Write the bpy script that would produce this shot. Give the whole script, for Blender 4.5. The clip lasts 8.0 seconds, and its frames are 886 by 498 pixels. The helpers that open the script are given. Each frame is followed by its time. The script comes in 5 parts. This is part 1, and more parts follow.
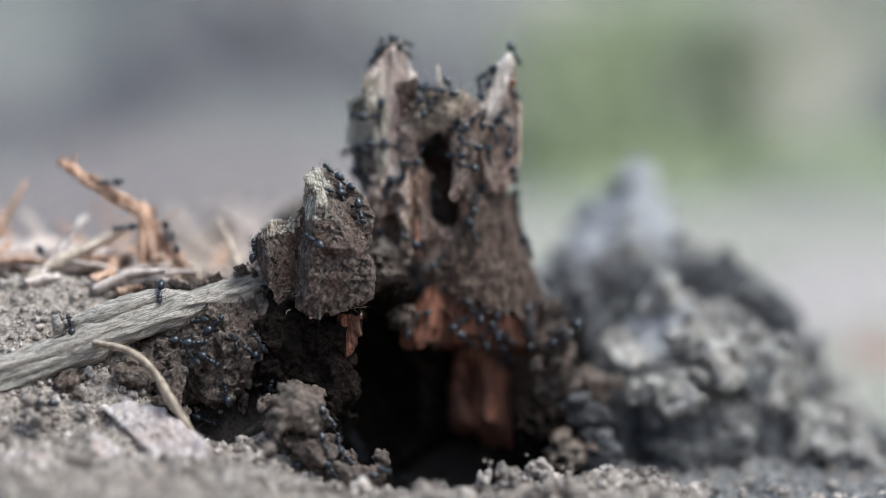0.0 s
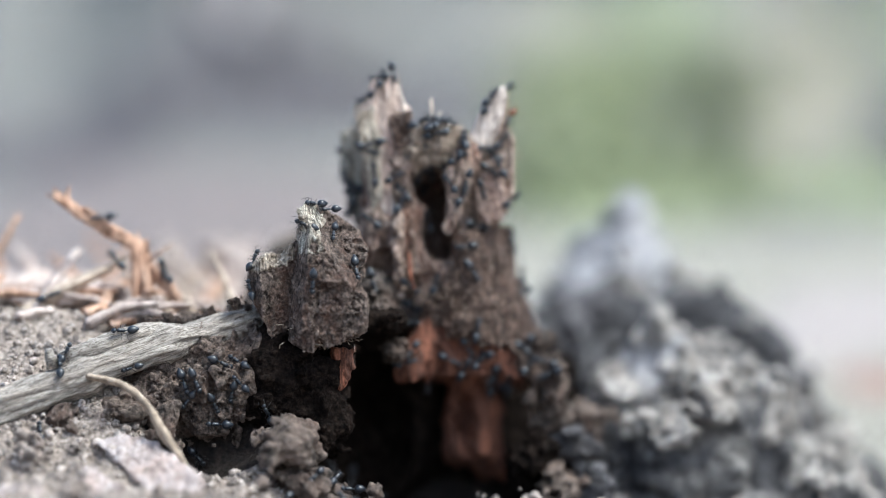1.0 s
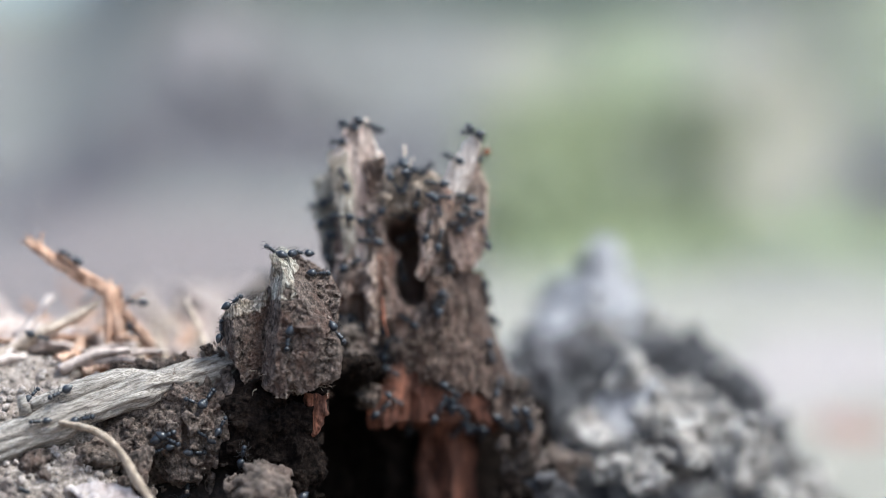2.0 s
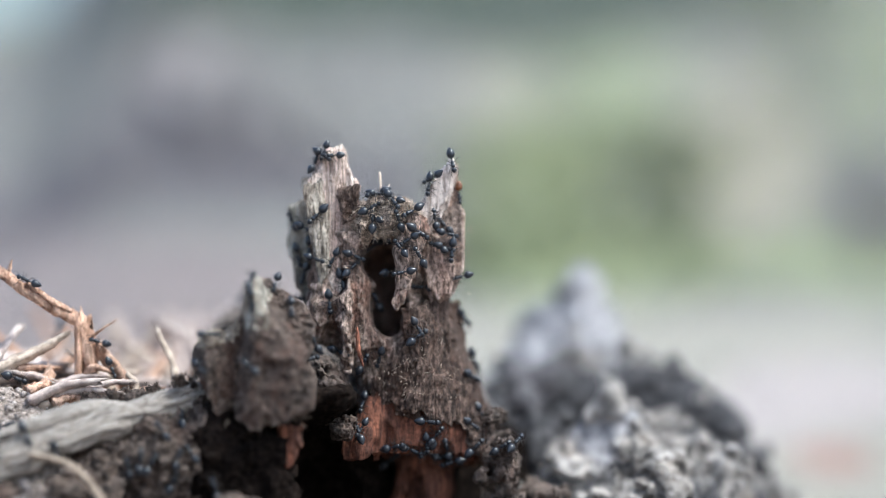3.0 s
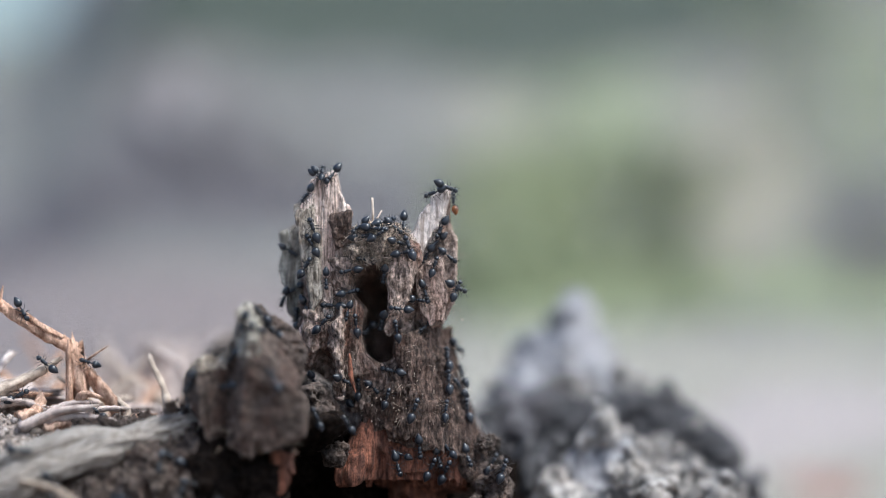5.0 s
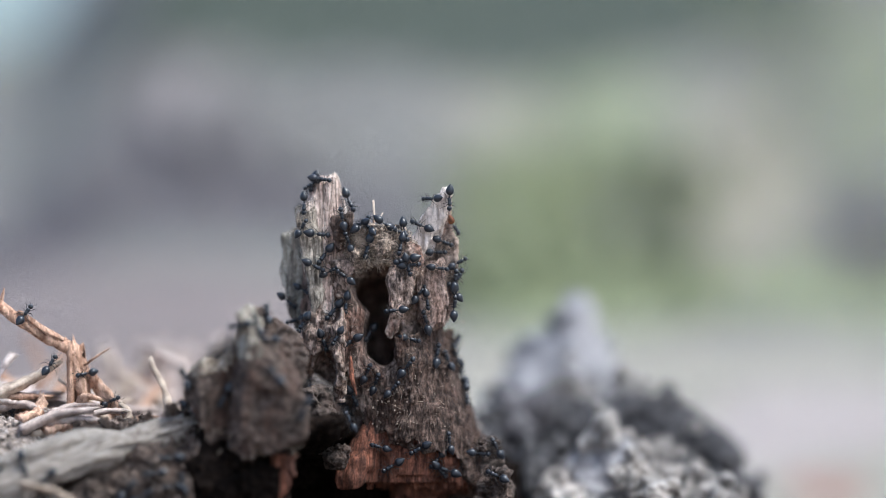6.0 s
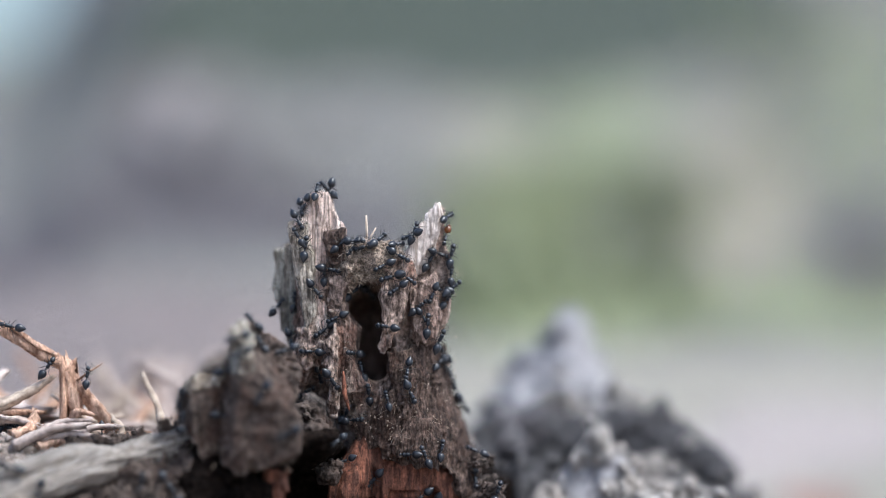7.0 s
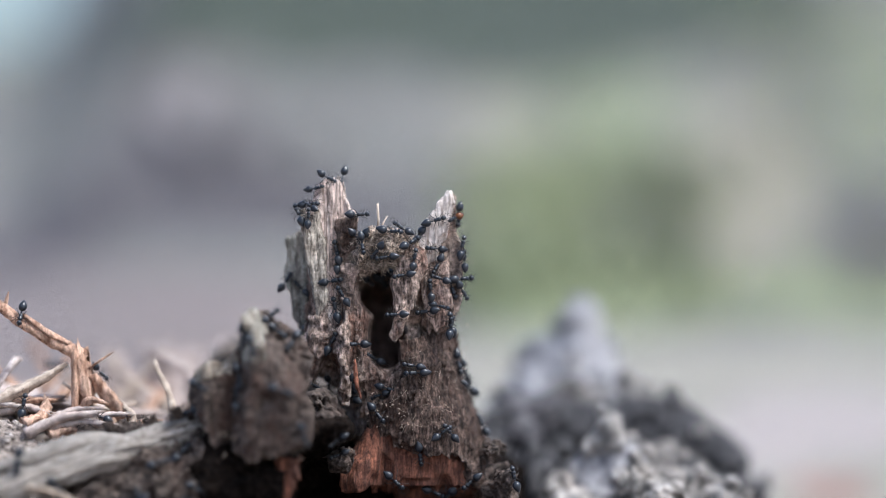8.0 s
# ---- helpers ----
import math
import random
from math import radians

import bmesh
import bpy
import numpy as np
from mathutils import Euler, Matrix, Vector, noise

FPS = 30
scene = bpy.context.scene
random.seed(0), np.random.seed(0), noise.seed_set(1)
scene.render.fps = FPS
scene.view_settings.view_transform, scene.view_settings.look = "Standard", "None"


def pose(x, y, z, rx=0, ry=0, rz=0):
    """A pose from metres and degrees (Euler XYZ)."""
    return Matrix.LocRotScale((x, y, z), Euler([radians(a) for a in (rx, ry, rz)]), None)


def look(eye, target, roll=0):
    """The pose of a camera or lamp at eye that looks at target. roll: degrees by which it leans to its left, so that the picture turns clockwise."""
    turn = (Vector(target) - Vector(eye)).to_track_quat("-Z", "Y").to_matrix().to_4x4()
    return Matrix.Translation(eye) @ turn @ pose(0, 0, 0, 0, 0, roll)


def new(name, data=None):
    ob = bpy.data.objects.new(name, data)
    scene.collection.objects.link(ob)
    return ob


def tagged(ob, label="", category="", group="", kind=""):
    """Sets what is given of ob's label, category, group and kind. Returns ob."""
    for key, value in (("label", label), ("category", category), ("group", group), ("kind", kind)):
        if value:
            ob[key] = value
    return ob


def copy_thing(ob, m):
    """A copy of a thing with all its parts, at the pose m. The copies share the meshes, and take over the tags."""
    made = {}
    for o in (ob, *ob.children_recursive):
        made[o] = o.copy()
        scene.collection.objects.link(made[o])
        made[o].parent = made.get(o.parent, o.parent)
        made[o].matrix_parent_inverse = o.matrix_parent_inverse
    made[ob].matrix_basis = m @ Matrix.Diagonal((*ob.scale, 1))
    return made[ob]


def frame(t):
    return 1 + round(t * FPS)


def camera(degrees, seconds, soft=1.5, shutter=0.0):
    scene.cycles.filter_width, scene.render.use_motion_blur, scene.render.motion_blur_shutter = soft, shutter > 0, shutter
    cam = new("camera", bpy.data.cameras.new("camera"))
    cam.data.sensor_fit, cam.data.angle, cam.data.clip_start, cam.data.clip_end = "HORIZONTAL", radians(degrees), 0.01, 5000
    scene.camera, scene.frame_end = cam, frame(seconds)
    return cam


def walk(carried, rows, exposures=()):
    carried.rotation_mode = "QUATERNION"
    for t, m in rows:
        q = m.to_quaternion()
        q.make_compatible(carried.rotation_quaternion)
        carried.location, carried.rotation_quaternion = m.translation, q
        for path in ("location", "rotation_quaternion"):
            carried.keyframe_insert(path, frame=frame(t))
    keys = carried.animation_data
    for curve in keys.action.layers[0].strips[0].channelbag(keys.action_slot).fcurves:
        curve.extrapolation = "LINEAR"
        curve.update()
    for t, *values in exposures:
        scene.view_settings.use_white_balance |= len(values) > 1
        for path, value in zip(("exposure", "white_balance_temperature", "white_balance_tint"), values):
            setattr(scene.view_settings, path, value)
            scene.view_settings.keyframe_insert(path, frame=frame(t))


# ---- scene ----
# Camera: a long macro lens with a shallow focus, moved forward while the focus ring stays.
cam = camera(13.0, 8.0, soft=0.65, shutter=0.0)
cam.data.dof.use_dof = True
cam.data.dof.focus_distance = 0.4925
cam.data.dof.aperture_fstop = 4.3
cam.data.dof.aperture_blades = 7


def stand(x, y, z, pitch, yaw, roll):
    return pose(x, y, z, 90 + pitch, 0, yaw) @ pose(0, 0, 0, 0, 0, roll)


walk(cam, [
    (0.0, stand(0.00932, -0.51200, 0.03516, -0.513, 0.984, 0.088)),
    (0.5, stand(0.00930, -0.51200, 0.03608, -0.313, 1.026, 0.083)),
    (1.0, stand(0.00928, -0.51200, 0.03661, -0.189, 0.883, 0.074)),
    (1.5, stand(0.00936, -0.51200, 0.03651, 0.050, 0.853, 0.080)),
    (2.0, stand(0.00965, -0.51200, 0.03649, 0.502, 0.531, 0.041)),
    (2.2, stand(0.00965, -0.51170, 0.03655, 0.660, 0.406, 0.041)),
    (3.3, stand(0.00942, -0.50200, 0.03695, 0.933, 0.067, 0.000)),
    (3.5, stand(0.00940, -0.50200, 0.03700, 0.991, 0.000, 0.000)),
    (4.0, stand(0.00941, -0.50200, 0.03707, 1.176, 0.044, -0.001)),
    (4.5, stand(0.00935, -0.50200, 0.03704, 1.175, 0.069, -0.004)),
    (4.7, stand(0.00935, -0.50200, 0.03706, 1.255, 0.040, -0.005)),
    (5.8, stand(0.00936, -0.50200, 0.03720, 1.205, 0.070, -0.012)),
    (6.0, stand(0.00936, -0.50200, 0.03720, 1.271, 0.062, -0.012)),
    (6.5, stand(0.00934, -0.50200, 0.03722, 1.450, -0.022, -0.015)),
    (7.0, stand(0.00933, -0.50200, 0.03729, 1.486, -0.048, -0.022)),
    (7.5, stand(0.00935, -0.50200, 0.03734, 1.416, 0.116, -0.030)),
    (8.0, stand(0.00956, -0.50200, 0.03725, 1.314, 0.149, -0.030)),
], exposures=[(t, stops, 5880 - 3 * t, -1 + 0.9 * t) for t, stops in (
    (0.0, 0.68), (0.5, 0.88), (1.0, 1.04), (1.5, 1.04), (2.0, 1.04), (3.5, 0.93), (4.0, 0.84), (4.5, 0.71), (6.0, 0.74), (8.0, 0.75))])

# ---- light: soft, cool daylight under a veiled sky
SUN_HEIGHT, SUN_TURN = radians(60), radians(124)
world = bpy.data.worlds.new("sky")
scene.world = world
world.use_nodes = True
wn, wl = world.node_tree.nodes, world.node_tree.links
sky = wn.new("ShaderNodeTexSky")
sky.sky_type = "NISHITA"
sky.sun_disc = False
sky.sun_elevation, sky.sun_rotation = SUN_HEIGHT, SUN_TURN
sky.air_density, sky.dust_density, sky.ozone_density = 1.0, 4.0, 1.0
wl.new(sky.outputs[0], wn["Background"].inputs[0])
wn["Background"].inputs[1].default_value = 0.15
sun_data = bpy.data.lights.new("sun", "SUN")
sun_data.energy, sun_data.angle, sun_data.color = 2.4, radians(20), (1.0, 0.965, 0.92)
sun = new("sun", sun_data)
far = Vector((math.sin(SUN_TURN) * math.cos(SUN_HEIGHT), math.cos(SUN_TURN) * math.cos(SUN_HEIGHT), math.sin(SUN_HEIGHT)))
sun.matrix_world = look(far * 2.0, (0, 0, 0))

MM = 0.001


# ---- materials: sizes in grains per millimetre
def surface(name, dark, light, patch=None, grain=(1, 1, 1), fine=2.0, coarse=0.25, rough=0.85, bump=0.25,
            amount=0.5, spread=(0.35, 0.68), pieces=0.0, things=0.0, masks=(), spec=0.3, speck=0.28, crack=0.42, edge_light=0.0):
    m = bpy.data.materials.new(name)
    m.use_nodes = True
    n, l = m.node_tree.nodes, m.node_tree.links
    b = n["Principled BSDF"]
    tc = n.new("ShaderNodeTexCoord")
    mp = n.new("ShaderNodeMapping")
    mp.inputs["Scale"].default_value = [g * 1000 for g in grain]
    l.new(tc.outputs["Object"], mp.inputs[0])

    def speckle(scale, detail, rough_=0.6, vec=None):
        t = n.new("ShaderNodeTexNoise")
        t.inputs["Scale"].default_value, t.inputs["Detail"].default_value, t.inputs["Roughness"].default_value = scale, detail, rough_
        l.new(vec or mp.outputs[0], t.inputs["Vector"])
        return t.outputs["Fac"]

    def ramp(fac, a, z, lo, hi):
        r = n.new("ShaderNodeValToRGB")
        r.color_ramp.elements[0].position, r.color_ramp.elements[1].position = lo, hi
        r.color_ramp.elements[0].color, r.color_ramp.elements[1].color = (*a, 1), (*z, 1)
        l.new(fac, r.inputs[0])
        return r.outputs[0]

    def mix(fac, a, z, kind="MIX"):
        x = n.new("ShaderNodeMixRGB")
        x.blend_type = kind
        for k, v in enumerate((fac, a, z)):
            if isinstance(v, (int, float)):
                x.inputs[k].default_value = v
            elif isinstance(v, tuple):
                x.inputs[k].default_value = (*v, 1)
            else:
                l.new(v, x.inputs[k])
        return x.outputs[0]

    g = speckle(fine, 6)
    col = ramp(g, dark, light, *spread)
    if patch:
        p = ramp(speckle(coarse, 5), (0, 0, 0), (1, 1, 1), 0.62 - 0.3 * amount, 0.78 - 0.3 * amount)
        soft = ramp(g, tuple(c * 0.6 for c in patch), tuple(min(1, c * 1.25) for c in patch), 0.3, 0.7)
        col = mix(p, col, soft)
    for mask, low, high in masks:
        at = n.new("ShaderNodeAttribute")
        at.attribute_name = mask
        wob = n.new("ShaderNodeMath")
        wob.operation = "MULTIPLY_ADD"
        wob.inputs[1].default_value, wob.inputs[2].default_value = 0.8, -0.4
        l.new(speckle(coarse * 1.7, 4), wob.inputs[0])
        edge = n.new("ShaderNodeMath")
        edge.operation = "ADD"
        l.new(at.outputs["Fac"], edge.inputs[0])
        l.new(wob.outputs[0], edge.inputs[1])
        col = mix(ramp(edge.outputs[0], (0, 0, 0), (1, 1, 1), 0.4, 0.6), col, ramp(g, low, high, *spread))
    for weight, node, out in ((pieces, "ShaderNodeNewGeometry", "Random Per Island"), (things, "ShaderNodeObjectInfo", "Random")):
        if weight:
            r = n.new(node)
            shade = ramp(r.outputs[out], (1 - weight,) * 3, (1 + weight,) * 3, 0, 1)
            col = mix(1.0, col, shade, "MULTIPLY")
    if min(grain) < 0.5:
        col = mix(1.0, col, ramp(speckle(fine * 2.2, 3, 0.5), (crack, crack * 0.96, crack * 0.92), (1.2, 1.2, 1.2), 0.38, 0.56), "MULTIPLY")
    if bump:
        iso = n.new("ShaderNodeMapping")
        iso.inputs["Scale"].default_value = (1000, 1000, 1000)
        l.new(tc.outputs["Object"], iso.inputs[0])
        col = mix(1.0, col, ramp(speckle(fine * 2.0, 6, 0.75, iso.outputs[0]), (speck, speck * 0.97, speck * 0.94), (1.9 - speck,) * 3, 0.32, 0.66), "MULTIPLY")
    if edge_light:
        # ridges coloured paler, in place of the light that edges catch
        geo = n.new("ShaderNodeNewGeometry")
        col = mix(ramp(geo.outputs["Pointiness"], (0, 0, 0), (edge_light,) * 3, 0.51, 0.60), col, tuple(min(0.8, 1.3 * c + 0.06) for c in light))
    l.new(col, b.inputs["Base Color"])
    b.inputs["Roughness"].default_value = rough
    b.inputs["Specular IOR Level"].default_value = spec
    if bump:
        bp = n.new("ShaderNodeBump")
        bp.inputs["Strength"].default_value, bp.inputs["Distance"].default_value = 1.0, bump * 1.3 * MM
        l.new(speckle(fine * 1.7, 8, 0.7), bp.inputs["Height"])
        l.new(bp.outputs[0], b.inputs["Normal"])
    return m


M_BARK = surface("weathered_bark", (0.066, 0.043, 0.034), (0.60, 0.45, 0.375), (0.22, 0.125, 0.095), (1, 1, 0.34), 1.3, 0.3, bump=0.6, speck=0.16, edge_light=0.5)
M_PLATE = surface("striated_bark", (0.02, 0.0125, 0.0098), (0.205, 0.14, 0.113), (0.072, 0.04, 0.03), (1.1, 1.1, 0.30), 1.5, 0.5, bump=0.65, speck=0.2, crack=0.5, edge_light=0.35)
M_GREY = surface("grey_wood", (0.1432, 0.125, 0.106), (0.5252, 0.5, 0.4346), (0.2674, 0.22, 0.1802), (1.2, 1.2, 0.10), 1.6, 0.5, bump=0.3)
M_PALE = surface("pale_wood", (0.44, 0.335, 0.285), (0.86, 0.755, 0.675), (0.58, 0.43, 0.37), (1.3, 1.3, 0.10), 1.5, 0.5, bump=0.25, speck=0.6)
M_PINK = surface("pink_wood", (0.17, 0.115, 0.095), (0.62, 0.475, 0.41), (0.34, 0.23, 0.19), (1.1, 1.1, 0.45), 1.5, 0.5, bump=0.4, speck=0.4)
M_WHITE = surface("bleached_wood", (0.46, 0.39, 0.355), (0.78, 0.705, 0.66), None, (1.2, 1.2, 0.12), 1.5, 0.5, bump=0.2, speck=0.7, crack=0.7)
M_RED = surface("red_heartwood", (0.05, 0.020, 0.014), (0.30, 0.12, 0.074), (0.11, 0.05, 0.036), (1.2, 1.2, 0.14), 1.4, 0.4, bump=0.35, crack=0.65, speck=0.45)
M_CRUST = surface("crusted_wood", (0.07, 0.049, 0.039), (0.58, 0.45, 0.38), (0.30, 0.185, 0.145), (1, 1, 0.6), 1.3, 0.35, bump=0.5, amount=0.55, speck=0.24, edge_light=0.5)
M_STUB = surface("stub_crust", (0.018, 0.0125, 0.01), (0.225, 0.17, 0.143), (0.088, 0.05, 0.038), (1, 1, 0.7), 1.5, 0.3, bump=0.6, amount=0.55, speck=0.2, edge_light=0.55)
M_MOSSY = surface("lichen_wood", (0.17, 0.142, 0.118), (0.64, 0.57, 0.485), (0.26, 0.205, 0.16), (1.2, 1.2, 0.25), 1.3, 0.4, bump=0.4, speck=0.5)
M_DUST = surface("brown_frass", (0.10, 0.074, 0.058), (0.56, 0.44, 0.35), None, (1, 1, 1), 2.0, 0.5, bump=0.5, speck=0.2)
M_FIBRE = surface("dry_fibre", (0.22, 0.17, 0.135), (0.56, 0.46, 0.375), None, (1, 1, 1), 0.8, 0.5, pieces=0.5, bump=0.0, speck=0.7)
M_STRAW = surface("orange_straw", (0.25, 0.135, 0.09), (0.68, 0.45, 0.33), (0.5, 0.345, 0.265), (1, 1, 0.3), 1.2, 0.3, bump=0.25, speck=0.7, crack=0.7)
M_LITTER = surface("pale_litter", (0.3342, 0.265, 0.2385), (0.6685, 0.58, 0.5406), (0.4966, 0.4, 0.3604), (1, 1, 0.5), 0.8, 0.3, bump=0.2, speck=0.7, crack=0.75)
M_ROOT = surface("grey_root", (0.2, 0.18, 0.163), (0.45, 0.412, 0.378), (0.29, 0.255, 0.228), (0.16, 1.5, 1.5), 1.7, 0.4, bump=0.25, speck=0.75, crack=0.6)
M_CHIP = surface("pale_bark_chip", (0.2483, 0.2, 0.1908), (0.5252, 0.47, 0.4664), (0.3629, 0.28, 0.2544), (0.5, 1, 0.5), 1.0, 0.3, bump=0.3, speck=0.7)
M_SOIL = surface("crumbly_soil", (0.16, 0.13, 0.112), (0.54, 0.46, 0.41), (0.36, 0.295, 0.26), (1, 1, 1), 1.0, 0.2, bump=0.6,
                 masks=(("ash", (0.06, 0.057, 0.06), (0.33, 0.315, 0.315)), ("pale", (0.275, 0.262, 0.23), (0.42, 0.40, 0.355)), ("sand", (0.345, 0.31, 0.30), (0.51, 0.465, 0.45)), ("brick", (0.27, 0.17, 0.15), (0.42, 0.28, 0.25)),
                        ("bank", (0.165, 0.162, 0.155), (0.26, 0.257, 0.245)), ("mauve", (0.185, 0.158, 0.158), (0.29, 0.25, 0.247)), ("turf", (0.235, 0.272, 0.165), (0.36, 0.40, 0.245)), ("tan", (0.30, 0.275, 0.235), (0.44, 0.405, 0.35)),
                        ("dark_grey", (0.085, 0.08, 0.088), (0.16, 0.15, 0.162)), ("humus", (0.006, 0.005, 0.005), (0.035, 0.024, 0.02)), ("dark_green", (0.048, 0.06, 0.05), (0.105, 0.125, 0.105))), speck=0.62)
M_CRUMB = surface("soil_grains", (0.1815, 0.145, 0.1272), (0.5348, 0.47, 0.4346), None, (1, 1, 1), 1.4, 0.5, bump=0.3, pieces=0.4, speck=0.62)
M_CRUST_SOIL = surface("pale_crumb", (0.18, 0.15, 0.135), (0.47, 0.405, 0.37), (0.30, 0.245, 0.22), (1, 1, 1), 1.2, 0.4, bump=0.4, things=0.3, speck=0.6)
M_CLOD = surface("soil_clod_brown", (0.024, 0.018, 0.0148), (0.185, 0.14, 0.118), (0.07, 0.046, 0.037), (1, 1, 1), 1.3, 0.35, bump=0.6, things=0.25, speck=0.4, edge_light=0.4)
# near-black soil: the deep shade of the hollow is put into its colour
M_SHADESOIL = surface("shade_dark_soil", (0.003, 0.0024, 0.0022), (0.026, 0.018, 0.0145), (0.008, 0.0055, 0.0046), (1, 1, 1), 1.1, 0.3, bump=0.6, spec=0.05)
M_ASH = surface("grey_clod", (0.15, 0.14, 0.132), (0.50, 0.465, 0.44), (0.26, 0.225, 0.20), (1, 1, 1), 0.9, 0.14, bump=0.5, things=0.45, amount=0.45, speck=0.6, edge_light=0.4)
M_HEAP = surface("ash_mound", (0.055, 0.052, 0.051), (0.29, 0.272, 0.262), (0.15, 0.13, 0.118), (1, 1, 1), 0.9, 0.14, bump=0.6, amount=0.4, speck=0.5, edge_light=0.4,
                 masks=(("lilac", (0.27, 0.265, 0.28), (0.52, 0.51, 0.535)), ("char_shade", (0.018, 0.018, 0.021), (0.10, 0.097, 0.105))))
M_CHAR = surface("dark_clod", (0.025, 0.024, 0.027), (0.19, 0.18, 0.19), (0.06, 0.055, 0.06), (1, 1, 1), 0.9, 0.2, bump=0.6, things=0.4)
M_ANT = surface("ant_shell", (0.008, 0.010, 0.014), (0.022, 0.026, 0.036), None, (1, 1, 1), 6.0, 1.0, rough=0.28, bump=0.0, spec=0.5)
M_AMBER = surface("amber_shell", (0.05, 0.02, 0.01), (0.30, 0.10, 0.03), None, (1, 1, 1), 1.2, 0.5, rough=0.2, bump=0.0, spec=0.5)
M_ANTLEG = surface("ant_leg", (0.012, 0.010, 0.010), (0.03, 0.022, 0.02), None, (1, 1, 1), 6.0, 1.0, rough=0.4, bump=0.0, spec=0.5)
M_GRASS = surface("short_grass", (0.18, 0.20, 0.11), (0.37, 0.40, 0.24), None, (1, 1, 1), 0.03, 0.01, rough=0.6, bump=0.0, pieces=0.4)
M_STONE = surface("grey_stone", (0.13, 0.12, 0.125), (0.30, 0.28, 0.28), None, (1, 1, 1), 0.08, 0.02, bump=1.0, things=0.3)


# ---- mesh tools, all in millimetres
def mesh_from(name, verts, faces, material, smooth=True):
    me = bpy.data.meshes.new(name)
    me.from_pydata((np.asarray(verts, float) * MM).tolist(), [], np.asarray(faces).tolist() if isinstance(faces, np.ndarray) else faces)
    me.materials.append(material)
    if smooth:
        me.shade_smooth()
    return me


def part(name, me, parent=None, label=""):
    ob = new(name, me)
    if parent:
        ob.parent = parent
    if label:
        ob["label"] = label
    return ob


def thing(name, label, category, group="", at=(0, 0, 0)):
    ob = new(name)
    ob.location = [v * MM for v in at]
    ob.empty_display_size = 0.002
    return tagged(ob, label, category, group)


def lattice(ix, iy, iz, seed):
    h = ix * np.uint32(374761393) + iy * np.uint32(668265263) + iz * np.uint32(2147483647) + np.uint32(seed * 974634777 & 0xFFFFFFFF)
    h = (h ^ (h >> np.uint32(13))) * np.uint32(1274126177)
    h = h ^ (h >> np.uint32(16))
    return (h & np.uint32(0xFFFF)).astype(np.float32) / np.float32(32767.5) - np.float32(1.0)


def grit(x, y, z, freq, seed=0):
    """Value noise from -1 to 1; freq may be a triple."""
    fx, fy, fz = freq if isinstance(freq, tuple) else (freq,) * 3
    x, y, z = np.asarray(x) * fx + 91.3, np.asarray(y) * fy + 47.7, np.asarray(z) * fz + 23.1
    fx, fy, fz = (np.floor(v) for v in (x, y, z))
    u, v, w = (x - fx).astype(np.float32), (y - fy).astype(np.float32), (z - fz).astype(np.float32)
    ix, iy, iz = (v_.astype(np.int64).astype(np.uint32) for v_ in (fx, fy, fz))
    u, v, w = (k * k * (3 - 2 * k) for k in (u, v, w))
    total = 0
    for a in (0, 1):
        for b in (0, 1):
            for c in (0, 1):
                total = total + lattice(ix + np.uint32(a), iy + np.uint32(b), iz + np.uint32(c), seed) * (u if a else 1 - u) * (v if b else 1 - v) * (w if c else 1 - w)
    return total


def rough_noise(x, y, z, freq, seed=0, octaves=3, gain=0.5):
    fx, fy, fz = freq if isinstance(freq, tuple) else (freq,) * 3
    total, amp = 0, 1.0
    for k in range(octaves):
        total = total + amp * grit(x, y, z, (fx * 2 ** k, fy * 2 ** k, fz * 2 ** k), seed + k)
        amp *= gain
    return total


def ball(p, c, r):
    r = np.array(r if isinstance(r, tuple) else (r, r, r), float)
    q = [(p[k] - c[k]) / r[k] for k in range(3)]
    return (np.sqrt(q[0] ** 2 + q[1] ** 2 + q[2] ** 2) - 1) * r.min()


def rod(p, a, b, ra, rb=None, squash=1.0):
    rb = ra if rb is None else rb
    d = np.subtract(b, a)
    t = sum((p[k] - a[k]) * d[k] for k in range(3)) / float(d @ d)
    t = np.clip(t, 0, 1)
    q = [p[k] - a[k] - t * d[k] for k in range(3)]
    return np.sqrt(q[0] ** 2 + (q[1] / squash) ** 2 + q[2] ** 2) - (ra + (rb - ra) * t)


def outline(p, corners):
    """Distance to a convex or bent polygon in x and z, negative inside."""
    x, z = p[0], p[2]
    best, inside = None, np.zeros(np.broadcast(x, z).shape, bool)
    n = len(corners)
    for k in range(n):
        (ax, az), (bx, bz) = corners[k], corners[(k + 1) % n]
        ex, ez = bx - ax, bz - az
        t = np.clip(((x - ax) * ex + (z - az) * ez) / (ex * ex + ez * ez), 0, 1)
        d = np.hypot(x - ax - t * ex, z - az - t * ez)
        best = d if best is None else np.minimum(best, d)
        cross = ((az > z) != (bz > z)) & (x < (bx - ax) * (z - az) / (bz - az + 1e-9) + ax)
        inside ^= cross
    return np.where(inside, -best, best)


def slab(p, corners, front, back, round_=0.3):
    a, b = outline(p, corners) + round_, np.abs(p[1] - (front + back) / 2) - (back - front) / 2 + round_
    return np.minimum(np.maximum(a, b), 0) + np.hypot(np.maximum(a, 0), np.maximum(b, 0)) - round_


def join(a, b, k=0.8):
    h = np.clip(0.5 + 0.5 * (b - a) / k, 0, 1)
    return b + (a - b) * h - k * h * (1 - h)


def cut(a, b, k=0.5):
    return -join(-a, b, k)


